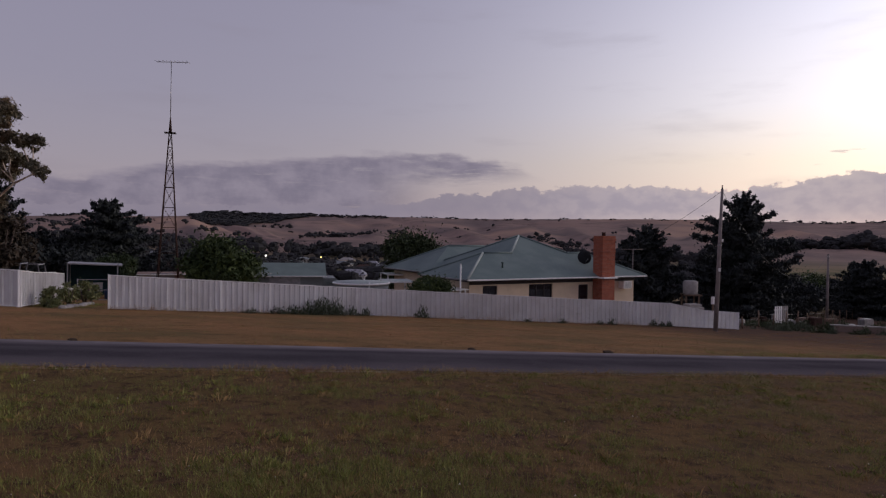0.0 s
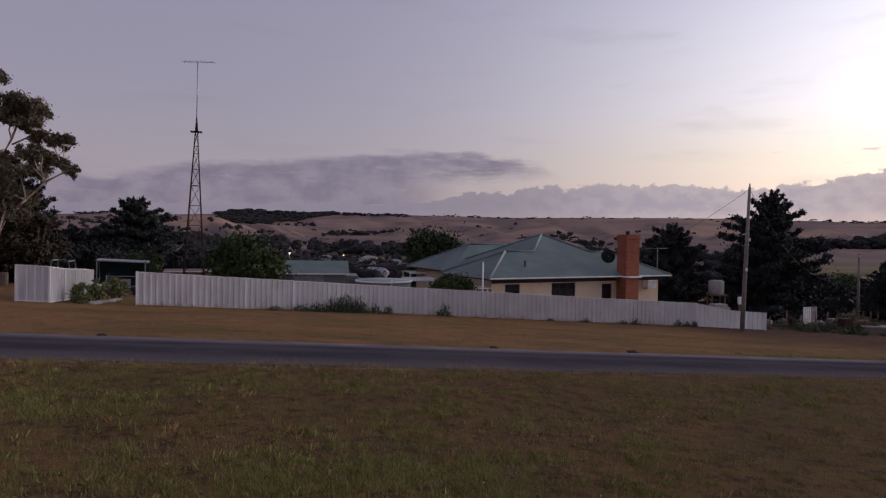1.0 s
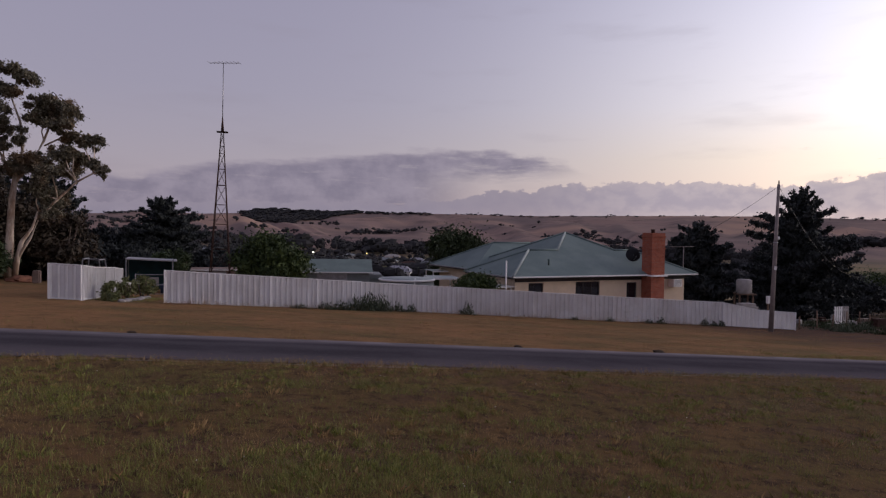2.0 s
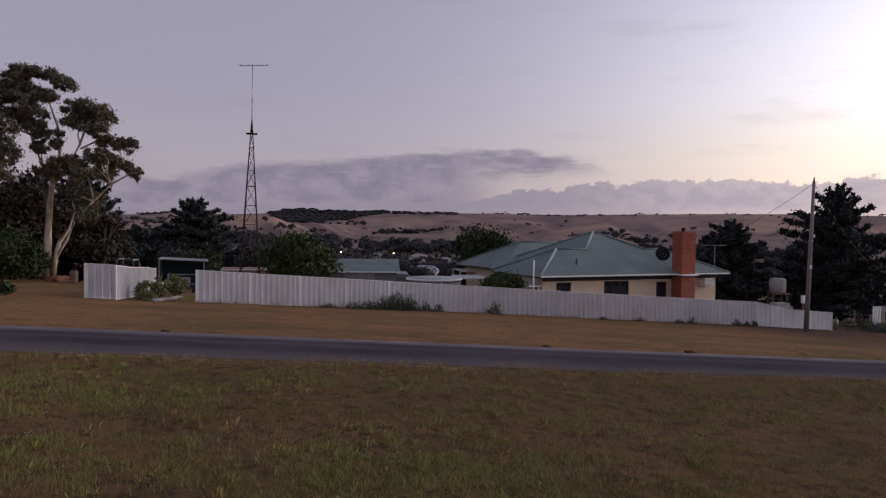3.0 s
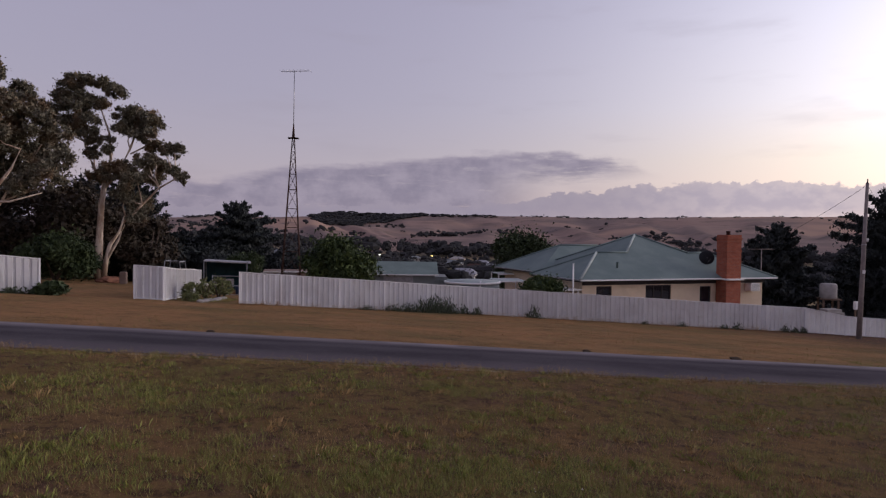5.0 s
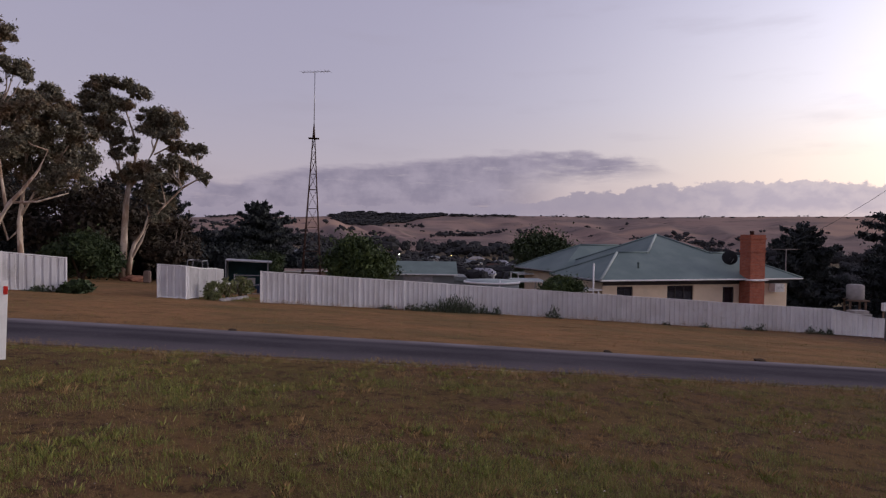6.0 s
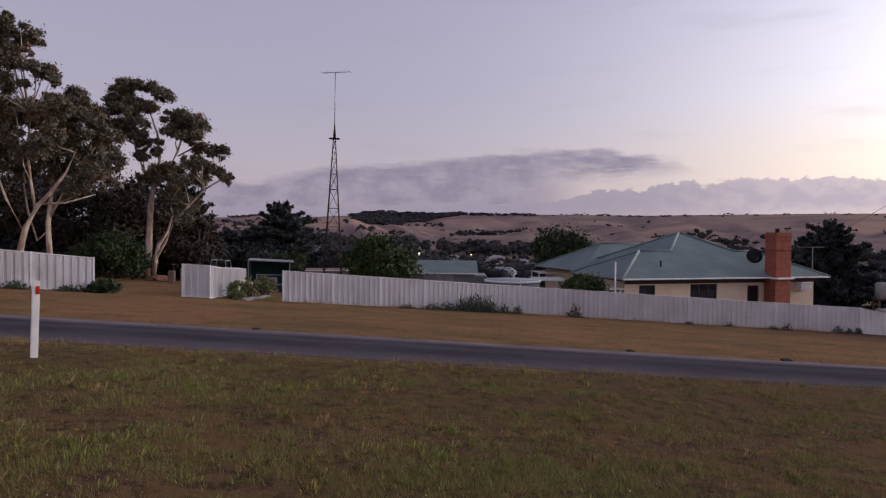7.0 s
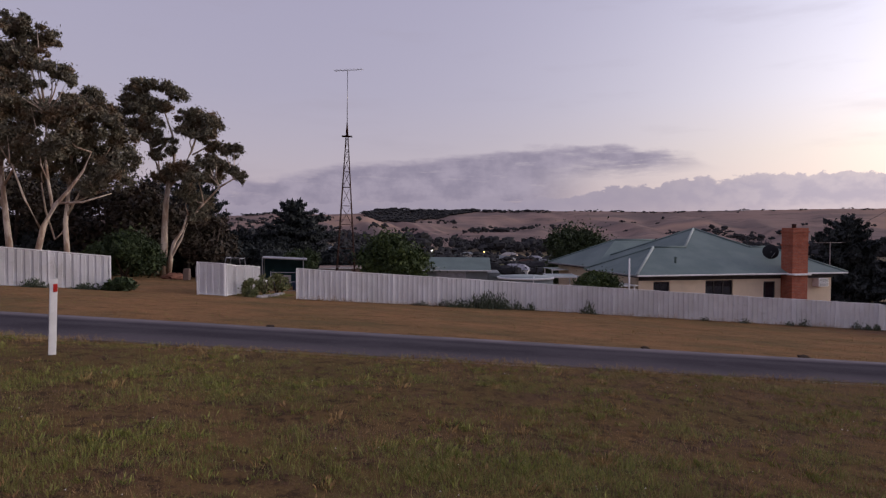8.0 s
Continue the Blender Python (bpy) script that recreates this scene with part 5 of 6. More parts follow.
conifer((37.5, 72.0), 6.0, 8.0, "low dark conifer by the lane", 30, count=8000, ragged=0.4, pointed=0.6)

for i, (x, y, w, h, lab, leaf, n) in enumerate([
        (-14.3, 40.3, 5.3, 4.4, "round leafy green citrus tree behind the fence", L_BUSH, 12000),
        (-4.3, 84.9, 10.2, 10.3, "rounded dark green tree beyond the roofs", L_DARKBUSH, 15000),
        (-0.67, 37.75, 3.3, 2.45, "dense small dark green garden bush by the house", L_BUSH, 7500),
        (-34.8, 39.4, 5.0, 3.7, "spreading dark green shrub under the gum trees", L_DARKBUSH, 6500),
        (-39.5, 45.6, 6.0, 3.4, "spreading dark green shrub under the gum trees", L_DARKBUSH, 5000),
        (-32.0, 57.5, 5.5, 3.6, "dark shrub in the shade of conifers", L_PINE, 3500),
        (-38.8, 57.5, 6.0, 4.6, "dark shrub in the shade of conifers", L_PINE, 4000),
        (-46.0, 55.0, 7.0, 4.4, "dark shrub in the shade of conifers", L_PINE, 4000),
        (-52.0, 50.0, 8.0, 4.6, "dark shrub in the shade of conifers", L_PINE, 4000),
        (-59.0, 46.0, 9.0, 5.0, "dark shrub in the shade of conifers", L_PINE, 4000),
        (-29.0, 55.0, 3.6, 3.4, "dark green garden shrub behind the shelter", L_DARKBUSH, 2200),
        (-25.5, 51.0, 3.0, 3.5, "dark green garden shrub behind the shelter", L_DARKBUSH, 2200),
        (-23.5, 59.5, 5.0, 4.6, "dark shrub in the shade of conifers", L_PINE, 3000),
        (-49.5, 53.5, 13.0, 9.5, "ruddy leaved understorey tree behind the gums", L_RUDDY, 7000),
        (-56.0, 49.0, 13.0, 10.5, "ruddy leaved understorey tree behind the gums", L_RUDDY, 7000),
        (-38.8, 55.0, 7.0, 7.2, "ruddy leaved understorey tree behind the gums", L_RUDDY, 5000),
        (-63.0, 43.0, 13.0, 10.5, "ruddy leaved understorey tree behind the gums", L_RUDDY, 7000),
        (-43.5, 51.8, 9.5, 9.6, "ruddy leaved understorey tree behind the gums", L_RUDDY, 6000),
        (-36.0, 62.0, 8.0, 5.0, "dark shrub in the shade of conifers", L_PINE, 4500),
        (-41.0, 66.0, 8.0, 5.6, "dark shrub in the shade of conifers", L_PINE, 4500),
        (-29.5, 68.0, 8.0, 4.6, "dark shrub in the shade of conifers", L_PINE, 4500),
        (-26.5, 63.0, 6.0, 3.8, "dark shrub in the shade of conifers", L_PINE, 4000),
        (-20.3, 22.75, 1.5, 0.62, "low dark weedy shrub at the fence end", L_DARKBUSH, 1600),
        (40.0, 84.0, 9.0, 5.4, "dark hedge tree beside the lane", L_PINE, 4500),
        (48.0, 86.0, 9.0, 5.0, "dark hedge tree beside the lane", L_PINE, 4500),
        (33.5, 78.0, 8.0, 5.6, "dark hedge tree beside the lane", L_PINE, 4500),
        (57.0, 88.0, 9.0, 5.2, "dark hedge tree beside the lane", L_PINE, 4500),
        (65.0, 84.0, 9.0, 6.0, "dark hedge tree beside the lane", L_PINE, 4500),
        (60.0, 104.0, 12.0, 6.4, "dull green tree beyond the lane", L_BUSH, 5000),
        (71.0, 100.0, 12.0, 6.4, "dull green tree beyond the lane", L_BUSH, 5000),
        (50.0, 110.0, 12.0, 6.4, "dull green tree beyond the lane", L_BUSH, 5000)]):
    shrub((x, y), w, h, lab, 40 + i, leaf, int(n * 2.8), 0.075 if w < 3.5 else 0.11 if w < 6 else 0.155, lumps=30, heart=1.5, name="garden_tree" if h > 4 and leaf is L_BUSH else "shrub")

# driveway garden: pale flowering plants, edging stones
for i, (x, y, w, h) in enumerate([(-16.7, 27.0, 1.3, 0.95), (-16.9, 28.6, 1.4, 1.15), (-17.2, 30.4, 1.5, 1.3), (-17.7, 31.9, 1.3, 1.1), (-16.2, 26.1, 1.0, 0.5)]):
    shrub((x, y), w * 0.85, h * 1.0, "loose pale flowering garden plant beside the fence", 70 + i, L_WEED, 900, 0.06, "garden_plant", shell=0.0, heart=1.1, lumps=14)
rng = random.Random(12)
for i in range(9):
    x, y = -15.6 - i * 0.15 + rng.uniform(-0.1, 0.1), 26.0 + i * 0.55
    bm = bmesh.new()
    bmesh.ops.create_icosphere(bm, subdivisions=2, radius=0.17)
    for v in bm.verts:
        v.co *= 1 + 0.3 * noise.noise(v.co * 5 + Vector((i, 0, 0)))
        v.co.z *= 0.6
    st = part("edging_stone", bm, M_CONC)
    st.matrix_world = pose(x, y, gz(x, y) + 0.04, 0, 0, rng.uniform(0, 180))
    tagged(st, "pale garden edging stone by the driveway", "stone", "edging stones")

# earth mound and block under the gum
bm = bmesh.new()
bmesh.ops.create_icosphere(bm, subdivisions=3, radius=1.0)
for v in bm.verts:
    v.co *= 1 + 0.25 * noise.noise(v.co * 2.2)
    v.co.z *= 0.38
mound = part("earth_mound", bm, M_EARTH)
mound.matrix_world = pose(-35.9, 46.3, gz(-35.9, 46.3) + 0.15)
tagged(mound, "ruddy mound of earth at the gum tree's foot", "mound")
blk = part("stump_block", boxed((0, 0, 0.5), (0.5, 0.45, 0.95), None, 0.06), M_BLOCK)
blk.matrix_world = pose(-33.3, 44.6, gz(-33.3, 44.6), 0, 0, 15)
tagged(blk, "grey upright block standing near the gum tree", "block")
bp = part("timber_post", boxed((0, 0, 0.6), (0.16, 0.16, 1.3), None, 0.02), M_CONC)
bp.matrix_world = pose(-32.6, 44.9, gz(-32.6, 44.9))
tagged(bp, "pale upright post near the gum tree", "post")

cb = thing("covered_boat", (-25.4, 25.4, gz(-25.4, 25.4)), "low load under a pale cover behind the white fence", "covered load", turn=50)
part("cover", boxed((0, 0, 0.95), (2.6, 1.3, 0.85), None, 0.3), plain("pale_canvas", (0.55, 0.47, 0.40), 0.9, var=0.15), cb)
part("cradle", boxed((0, 0, 0.28), (2.2, 1.0, 0.6), None, 0.03), M_WOOD, cb)

# weeds against the fence
def on_run(f):
    """A point just before the long fence, f from its first to its last full post."""
    k = min(int(f * 13), 12)
    a, b = run[k], run[k + 1]
    g = f * 13 - k
    return a[0] + (b[0] - a[0]) * g + 0.08, a[1] + (b[1] - a[1]) * g - 0.22


for i, (f, w, h) in enumerate([(0.245, 1.0, 0.4), (0.270, 1.1, 0.5), (0.300, 1.3, 0.85), (0.322, 1.3, 1.05), (0.345, 1.0, 0.95), (0.375, 0.9, 0.55), (0.40, 0.5, 0.5), (0.495, 0.7, 0.8), (0.20, 0.8, 0.3), (0.69, 0.5, 0.25), (0.76, 0.5, 0.3), (0.838, 0.35, 0.35), (0.862, 0.4, 0.5), (0.955, 0.5, 0.5), (0.975, 0.6, 0.35), (0.992, 0.5, 0.4)]):
    weeds(on_run(f), w, h, "tuft of grey green weeds against the white fence", 100 + i, int(150 * w * h + 12))
for i in range(8):
    f = (i + 0.5) / 8
    weeds((-20.96 - 9.0 * f + 0.2, 22.75 - 11.6 * f - 0.1), 0.9, 0.3 + 0.12 * (i % 3), "low weeds along the white fence", 130 + i, 120, turn=52)

# ---------------- the town and the far country ----------------
def far_house(bearing, dist, w, roof, wall, turn, h=2.8):
    x, y = polar(bearing, dist)
    s = thing("far_house", (x, y, gz(x, y) - 0.3), "small far town house with a pale roof among trees", "house", "houses of the town", turn)
    part("walls", boxed((0, 0, h / 2), (w, w * 0.6, h)), wall, s)
    bm = bmesh.new()
    c = [bm.verts.new(p) for p in ((-w / 2 - 0.4, -w * 0.3 - 0.4, h), (w / 2 + 0.4, -w * 0.3 - 0.4, h), (w / 2 + 0.4, w * 0.3 + 0.4, h), (-w / 2 - 0.4, w * 0.3 + 0.4, h))]
    t = [bm.verts.new((-w * 0.22, 0, h + w * 0.16)), bm.verts.new((w * 0.22, 0, h + w * 0.16))]
    for f in ((c[0], c[1], t[1], t[0]), (c[1], c[2], t[1]), (c[2], c[3], t[0], t[1]), (c[3], c[0], t[0]), (c[3], c[2], c[1], c[0])):
        bm.faces.new(f)
    part("roof", bm, roof, s)
    for sx in (-0.28, 0.05, 0.3):
        part("window", boxed((sx * w, -w * 0.3 - 0.02, h * 0.55), (w * 0.12, 0.06, h * 0.35)), M_GLASS, s)
    return s


rng = random.Random(31)
roofs = [M_TRIM, M_CONC, M_GALV, M_GREENWALL, M_RUST, M_GREYROOF]
for b, d in [(-16.2, 330), (-14.6, 420), (-13.2, 360), (-11.8, 300), (-10.4, 450), (-9.2, 390), (-8.0, 210), (-7.1, 330), (-6.4, 430), (-5.2, 300), (-4.0, 380), (-18.0, 420), (-24.6, 330), (-22.6, 300), (-20.5, 380), (21.2, 330), (22.8, 420), (20.4, 250), (-12.4, 480), (-8.6, 500)]:
    far_house(b, d, rng.uniform(9, 15), rng.choice(roofs), rng.choice([M_CREAM, M_WHITE, M_CONC, M_WOOD]), rng.uniform(-30, 30))
for b, d, h, m in [(-10.9, 400, 6.5, M_LAMP), (-15.6, 350, 5.5, M_LAMPW), (-5.0, 420, 6.5, M_LAMPW), (-24.2, 330, 4.0, M_LAMPW)]:
    x, y = polar(b, d)
    l = thing("street_lamp", (x, y, gz(x, y)), "lit street lamp far off in the town", "street lamp", "street lamps of the town")
    part("mast", piped([(0, 0, 0), (0, 0, h)], 0.1, 6), M_GALV, l)
    part("lantern", boxed((0, -0.3, h), (0.6, 0.6, 0.5), None, 0.1), m, l)

R = random.Random(77)
spots = []
for i in range(680):                                   # trees among the town's roofs
    b, d = R.uniform(-34, 26), R.uniform(170, 560)
    x, y = polar(b, d)
    h = R.uniform(4, 9)
    spots.append((x, y, h * R.uniform(0.5, 0.8), h * (0.7 if -19 < b < -2 and d < 480 else 1.0)))
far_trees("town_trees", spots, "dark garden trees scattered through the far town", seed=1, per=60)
spots = []
for i in range(620):                                   # the belt of river trees
    b, d = R.uniform(-60, 60), R.uniform(640, 860)
    if b > 25:
        d += 560
    x, y = polar(b, d)
    h = R.uniform(10, 18) * (1 if b < 0 else 0.85)
    spots.append((x, y, h * R.uniform(0.5, 0.9), h))
for i in range(190):
    b, d = R.uniform(25.5, 44), R.uniform(1180, 1330)
    x, y = polar(b, d)
    h = R.uniform(15, 24)
    spots.append((x, y, h * R.uniform(0.5, 0.9), h))
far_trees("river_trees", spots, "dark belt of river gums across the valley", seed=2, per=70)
spots = []
for cb, cd, sb, sd, n, h0 in [(-9.5, 1500, 1.2, 60, 16, 13), (-11.6, 1430, 1.0, 60, 14, 11), (-6.6, 1560, 0.7, 40, 8, 11), (-4.2, 1560, 0.5, 30, 6, 12), (-20, 1250, 2.5, 80, 7, 11), (-29, 1050, 4, 140, 60, 12), (-32, 1700, 4, 250, 60, 11), 
                              (8.5, 1350, 1.5, 70, 16, 11), (11, 1300, 1.5, 60, 18, 12), (5.5, 1400, 1.2, 60, 8, 11), (17, 1300, 2.5, 60, 14, 11), (1, 1700, 6, 250, 7, 10), (-15, 1800, 5, 200, 18, 10), (12, 1900, 8, 250, 7, 10), (24, 1500, 4, 250, 10, 11), (-42, 1100, 6, 200, 60, 12)]:
    for i in range(n):
        b, d = R.gauss(cb, sb * 0.6), R.gauss(cd, sd)
        x, y = polar(b, d)
        h = h0 * R.uniform(0.6, 1.2)
        spots.append((x, y, h * R.uniform(0.6, 1.1), h))
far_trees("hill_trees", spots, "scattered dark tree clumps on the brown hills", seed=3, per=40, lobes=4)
spots = []
for b0, b1, n, h0, d in [(-20.6, -14.2, 90, 13, 2480), (-32, -27.5, 40, 9, 2480), (-10.8, -8.8, 26, 9, 2490), (-8.4, -5.0, 44, 8, 2490), (-4.0, 3.5, 16, 9, 2490), (3.5, 24, 36, 7, 2490), (28, 40, 50, 8, 2490)]:
    for i in range(n):
        b = R.uniform(b0, b1)
        x, y = polar(b, d + R.uniform(-60, 0))
        h = h0 * R.uniform(0.5, 1.2)
        spots.append((x, y, h * R.uniform(1.0, 2.2), h))
for i in range(900):                                   # wooded face below the western crest
    b = R.uniform(-21.6, -11.5)
    deep = 470 * (1 - max(0, (b + 17.5) / 6.0)) * min(1, (b + 21.9) / 1.2)
    d = 2490 - R.random() * max(30, deep)
    x, y = polar(b, d)
    spots.append((x, y, R.uniform(11, 20), R.uniform(8, 12)))
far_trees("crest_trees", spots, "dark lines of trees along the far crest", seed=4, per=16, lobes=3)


# ---------------- grass, last ----------------
def field(x, y, seed):
    """A smooth random patchiness between 0 and 1."""
    rng = np.random.default_rng(seed + 500)
    s = np.zeros_like(x)
    for k in range(22):
        wl = 0.45 * 9 ** rng.random()
        t, ph = rng.uniform(0, 2 * np.pi), rng.uniform(0, 2 * np.pi)
        s += np.sin((x * np.cos(t) + y * np.sin(t)) * 2 * np.pi / wl + ph) * (wl / 4) ** 0.4
    return np.clip(0.5 + s / (2.2 * np.sqrt(22 / 2)), 0, 1)


def grass(name, n, u0, u1, v0, v1, h0, h1, w, material, seed, label, patch=None, sharp=1.0):
    """Loose bent blades, thick in patches."""
    rng = np.random.default_rng(seed)
    u, v = rng.uniform(u0, u1, n), rng.uniform(v0, v1, n)
    x, y = to_xy(u, v)
    p = field(x, y, seed)
    keep = p ** sharp > rng.random(n) * (patch or 0.7)
    x, y, p = x[keep], y[keep], p[keep]
    m = len(x)
    z = ground_z(x, y) - 0.01
    h = (h0 + (h1 - h0) * rng.random(m) ** 1.6) * (0.5 + 0.8 * p)
    az = rng.uniform(0, 2 * np.pi, m)
    lean = h * rng.uniform(0.15, 0.9, m)
    dx, dy = np.cos(az) * lean, np.sin(az) * lean
    sx, sy = -np.sin(az) * w * 0.5, np.cos(az) * w * 0.5
    a = np.stack([x - sx, y - sy, z], 1)
    b = np.stack([x + sx, y + sy, z], 1)
    d = np.stack([x + dx, y + dy, z + h], 1)
    ob = array_mesh(name, np.stack([a, b, d], 1).reshape(-1, 3), np.arange(3 * m).reshape(-1, 3), material)
    return tagged(ob, label, "grass", kind="stuff")


def hollow(u, v):
    """Where the slope stays greener."""
    return 0.7 * np.exp(-((u - 0.9) / 1.5) ** 2 - ((v - 4.6) / 1.0) ** 2) + 1.1 * np.exp(-((u - 1.1) / 0.75) ** 2 - ((v - 4.1) / 0.6) ** 2) + 0.75 * np.exp(-((u + 2.2) / 2.6) ** 2 - ((v - 7.3) / 0.8) ** 2) + 0.6 * np.exp(-((u + 3.5) / 2.0) ** 2 - ((v - 4.0) / 1.5) ** 2) - 0.45 * np.exp(-((u - 5.5) / 2.6) ** 2 - ((v - 5.5) / 2.2) ** 2)


def spots_of(u, v, n, r0, r1, seed):
    """Small soft spots strewn over the near slope, 0 to 1."""
    g = np.random.default_rng(seed)
    out = np.zeros_like(u)
    for k in range(n):
        cv = g.uniform(2.8, 9.2)
        cu = g.uniform(-1, 1) * (1.2 + 0.95 * cv)
        r = g.uniform(r0, r1)
        near = (np.abs(u - cu) < 3 * r) & (np.abs(v - cv) < 2.2 * r)
        out[near] = np.maximum(out[near], np.exp(-((u[near] - cu) / r) ** 2 - ((v[near] - cv) / (0.7 * r)) ** 2))
    return out


def near_slope(n, rng, seed, green=0.0, base=0.5):
    """Scattered spots on the near slope, thicker in patches."""
    v = rng.uniform(2.5, 9.6, n)
    u = rng.uniform(-1, 1, n) * (1.9 + 1.45 * v) + 0.18 * v
    x, y = to_xy(u, v)
    p = 0.35 * field(x, y, seed) + 0.65 * field(x * 2.3, y * 2.3, seed + 7)
    chance = base + 1.7 * (p - 0.5) + green * hollow(u, v) + 0.8 * max(0, green) * spots_of(u, v, 120, 0.10, 0.30, 61)
    chance = chance * (1 - 0.93 * spots_of(u, v, 130, 0.10, 0.34, 62))
    keep = np.clip(chance, 0.02, 1) * (0.45 + 0.55 * np.minimum(1, 4.5 / v)) > rng.random(n)
    return x[keep], y[keep], p[keep]


def blades(name, x, y, p, h0, h1, w, flat, material, rng, label):
    """Bent blades: flat 0 stands up, 1 lies down."""
    m = len(x)
    z = ground_z(x, y) - 0.006
    length = (h0 + (h1 - h0) * rng.random(m) ** 1.8) * (0.6 + 0.7 * p)
    az = rng.uniform(0, 2 * np.pi, m)
    tilt = np.clip(flat + rng.normal(0, 0.22, m), 0.03, 0.97) * np.pi / 2
    run, up = length * np.sin(tilt), length * np.cos(tilt) + 0.004
    dx, dy = np.cos(az) * run, np.sin(az) * run
    sx, sy = -np.sin(az) * w * 0.5, np.cos(az) * w * 0.5
    q = [(x - sx, y - sy, z), (x + sx, y + sy, z), (x + dx, y + dy, z + up)]
    vs = np.stack([np.stack(c, 1) for c in q], 1).reshape(-1, 3)
    return tagged(array_mesh(name, vs, np.arange(3 * m).reshape(-1, 3), material), label, "grass", kind="stuff")


for nm, n, seed, gr, base, h0, h1, w, flat, mat, lab in (
        ("grass_litter", 330000, 31, -0.25, 0.55, 0.02, 0.06, 0.0045, 0.84, L_THATCH, "brown dead grass litter lying on the near slope"),
        ("grass", 330000, 32, 0.0, 0.45, 0.012, 0.05, 0.0034, 0.5, L_GRASS, "short patchy dry grass on the near slope"),
        ("green_grass", 640000, 33, 0.95, 0.21, 0.02, 0.09, 0.0038, 0.40, L_GREEN, "green grass in the hollows of the near slope"),
        ("seed_stalks", 16000, 34, 0.3, 0.35, 0.05, 0.13, 0.0024, 0.22, L_GRASS, "thin upright dry seed stalks")):
    g = np.random.default_rng(seed)
    blades(nm, *near_slope(n, g, seed, gr, base), h0, h1, w, flat, mat, g, lab)
g = np.random.default_rng(41)
px, py, pp = near_slope(520, g, 35, 0.2, 0.35)
pz = ground_z(px, py) + g.uniform(0.02, 0.06, len(px))
pr = g.uniform(0.004, 0.011, len(px))
petal = [(px + pr * math.cos(k * 1.571), py + pr * math.sin(k * 1.571), pz + pr * (0.6 if k % 2 else -0.3)) for k in range(4)]
tagged(array_mesh("dry_flowers", np.stack([np.stack(c, 1) for c in petal], 1).reshape(-1, 3), np.arange(4 * len(px)).reshape(-1, 4), M_PETAL), "tiny pale dry flower heads in the grass", "flowers", kind="stuff")


def tufts(name, n, blades, material, seed, label):
    """Separate small tufts of longer grass, in the thicker patches."""
    rng = np.random.default_rng(seed)
    v = rng.uniform(2.5, 9.3, n)
    u = rng.uniform(-1, 1, n) * (1.9 + 1.45 * v) + 0.18 * v
    x, y = to_xy(u, v)
    keep = field(x, y, 2) + 0.3 * hollow(u, v) > rng.random(n) * 0.6 + 0.3
    x, y = np.repeat(x[keep], blades), np.repeat(y[keep], blades)
    m = len(x)
    size = np.repeat(rng.uniform(0.35, 0.85, m // blades), blades)
    az, r = rng.uniform(0, 2 * np.pi, m), rng.random(m) * 0.13 * size
    x, y = x + np.cos(az) * r, y + np.sin(az) * r
    z, hh = ground_z(x, y) - 0.01, size * rng.uniform(0.03, 0.10, m)
    dx, dy = np.cos(az) * hh * rng.uniform(0.2, 0.9, m), np.sin(az) * hh * rng.uniform(0.2, 0.9, m)
    sx, sy = -np.sin(az) * 0.002, np.cos(az) * 0.002
    q = [(x - sx, y - sy, z), (x + sx, y + sy, z), (x + dx * 0.4 + sx, y + dy * 0.4 + sy, z + hh * 0.65), (x + dx, y + dy, z + hh)]
    vs = np.stack([np.stack(c, 1) for c in q], 1).reshape(-1, 3)
    return tagged(array_mesh(name, vs, np.arange(4 * m).reshape(-1, 4), material), label, "grass", kind="stuff")


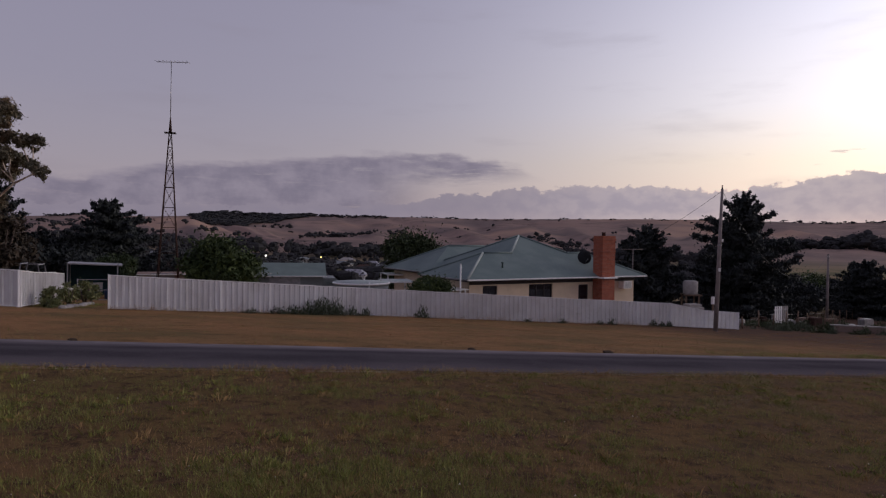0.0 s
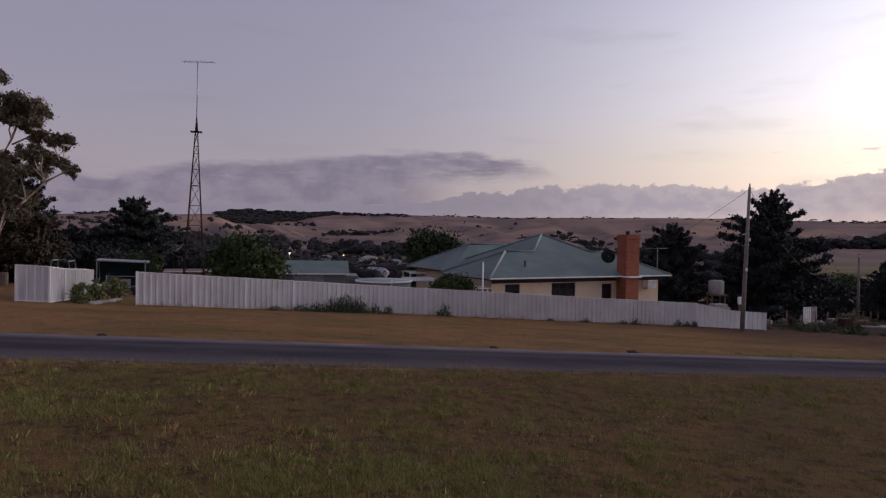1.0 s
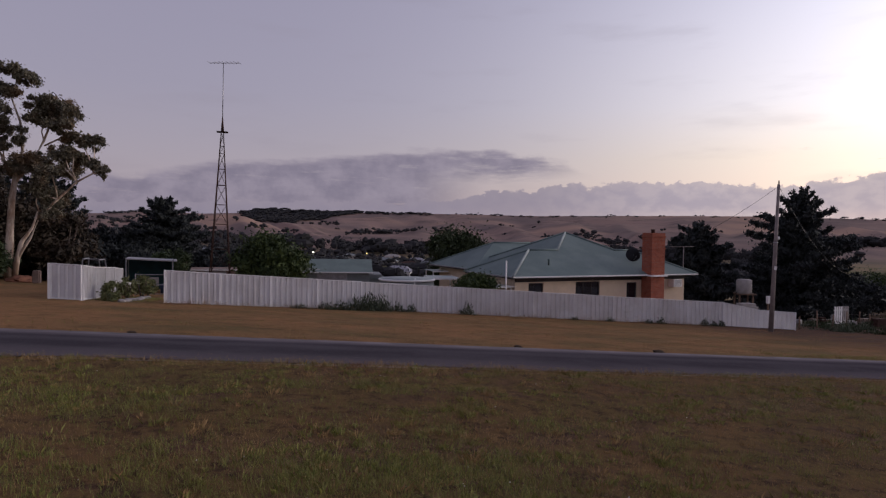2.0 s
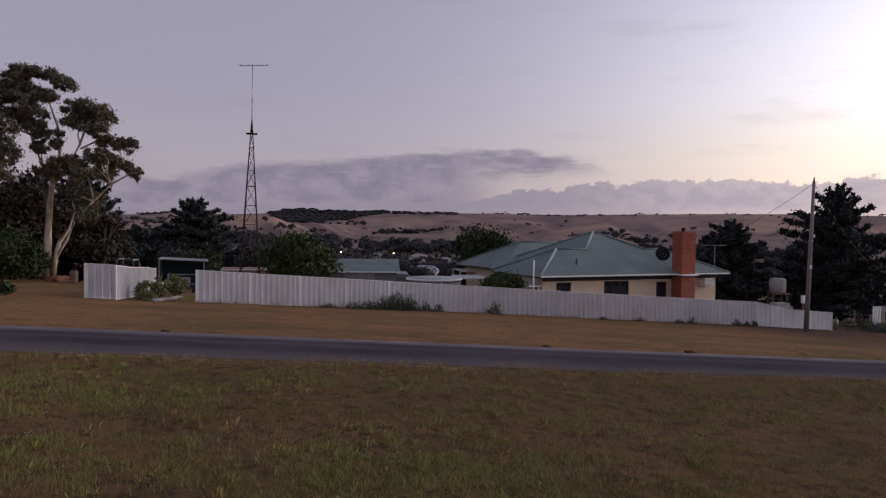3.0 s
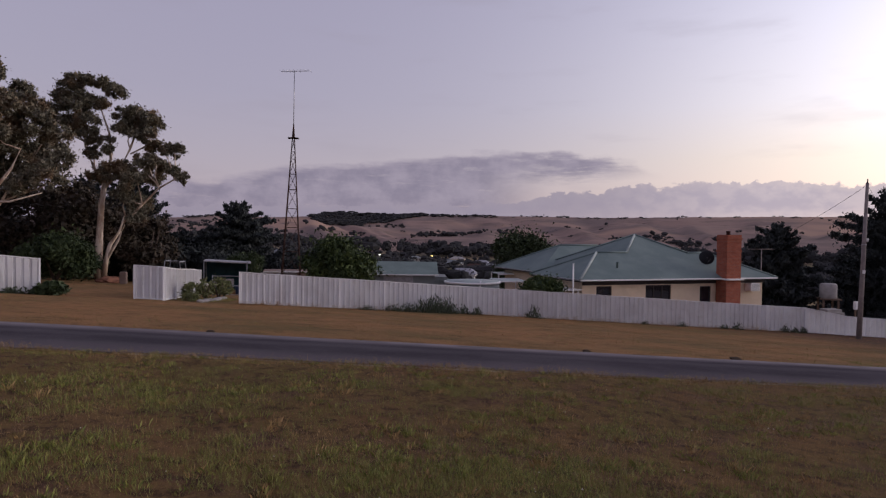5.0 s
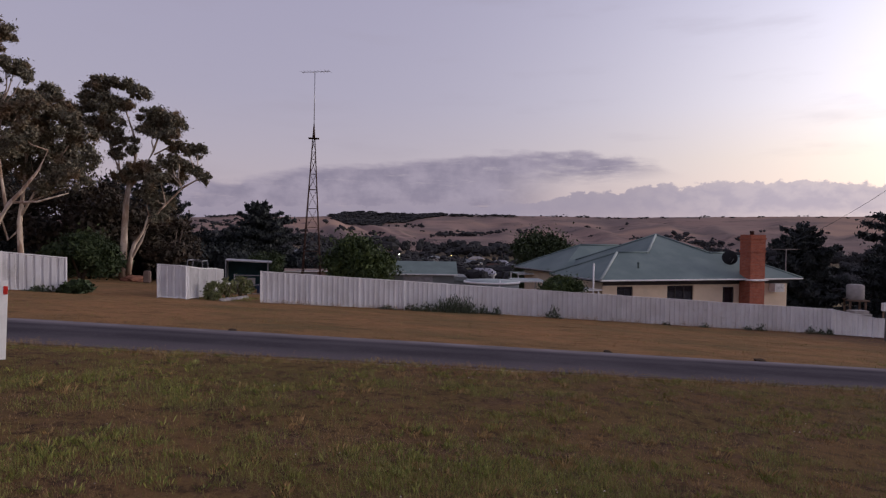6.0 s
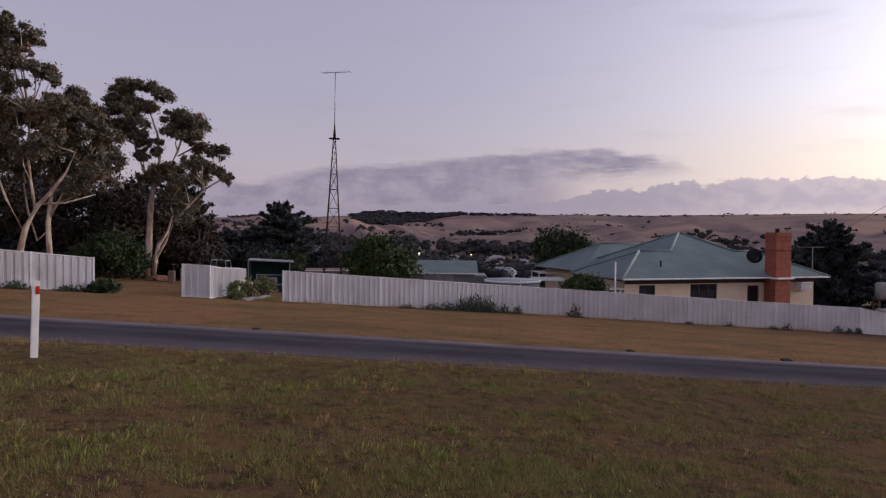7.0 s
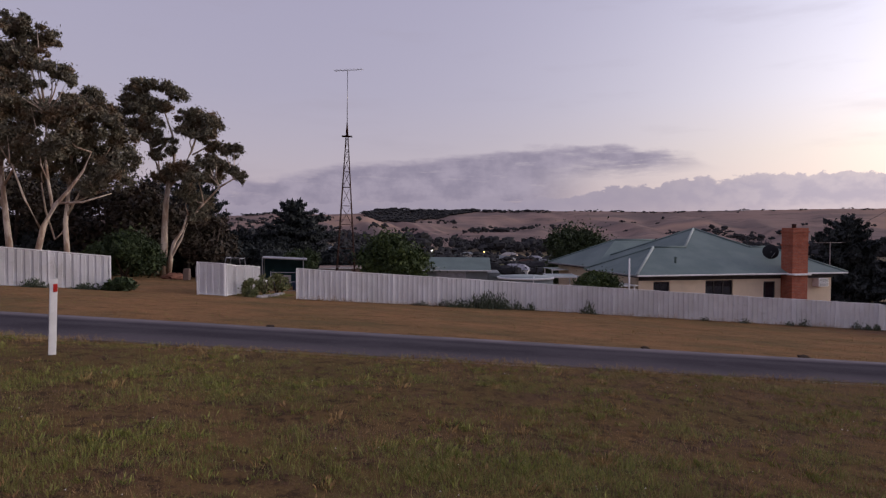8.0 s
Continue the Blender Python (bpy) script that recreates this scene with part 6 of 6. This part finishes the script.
g = np.random.default_rng(43)
eu = g.uniform(-13, 15, 26000)
ex, ey = to_xy(eu, 9.36 + 0.2 * g.normal(size=26000) + 0.12 * np.sin(eu * 2.3) + 0.1 * np.sin(eu * 5.1))
blades("road_edge_grass", ex, ey, field(ex, ey, 44), 0.02, 0.10, 0.006, 0.45, L_GRASS, g, "ragged dry grass leaning over the road's edge")
fx, fy = [], []
for (ax, ay), (bx, by) in zip(run, run[1:]):
    f = g.random(420)
    fx.append(ax + (bx - ax) * f), fy.append(ay + (by - ay) * f - 0.1 - 0.22 * g.random(420))
fx, fy = np.concatenate(fx), np.concatenate(fy)
blades("fence_foot_grass", fx, fy, field(fx, fy, 45) * 1.5, 0.04, 0.24, 0.014, 0.3, L_VERGE, g, "uncut dry grass along the foot of the fence")
grass("garden_grass", 3000, -8.3, -5.9, 30.6, 34.2, 0.04, 0.14, 0.014, L_GREEN, 9, "rank green grass beside the driveway garden", 0.8)
tufts("grass_tufts", 3000, 26, L_GREEN, 21, "small separate tufts of green grass")
tufts("straw_tufts", 1300, 26, L_GRASS, 22, "small separate tufts of straw coloured grass")
grass("verge_grass", 220000, -24, 42, 13.45, 33, 0.015, 0.05, 0.010, L_VERGE, 3, "mown straw coloured verge grass across the road", 0.8)
grass("green_verge_patch", 9000, 12.5, 19.5, 13.7, 15.2, 0.02, 0.07, 0.010, L_GREEN, 6, "small yellow green patch beside the road", 1.2)
grass("verge_tufts", 26000, -24, 42, 13.6, 33, 0.03, 0.10, 0.012, L_GREEN, 14, "sparse greener tufts in the mown verge", 2.2, 2.4)
# clods and tufts by the road's far edge
for i, (u, v, s) in enumerate([(5.2, 13.75, 0.10), (8.9, 13.8, 0.13), (-3.0, 13.7, 0.08)]):
    bm = bmesh.new()
    bmesh.ops.create_icosphere(bm, subdivisions=2, radius=s)
    for q in bm.verts:
        q.co *= 1 + 0.45 * noise.noise(q.co * 9 + Vector((i * 3, 0, 0)))
        q.co.z *= 0.38
    x, y = to_xy(u, v)
    c = part("earth_clod", bm, M_CLOD)
    c.matrix_world = pose(x, y, gz(x, y) + 0.02)
    tagged(c, "dark clod of earth at the road's edge", "clod", "clods by the road")
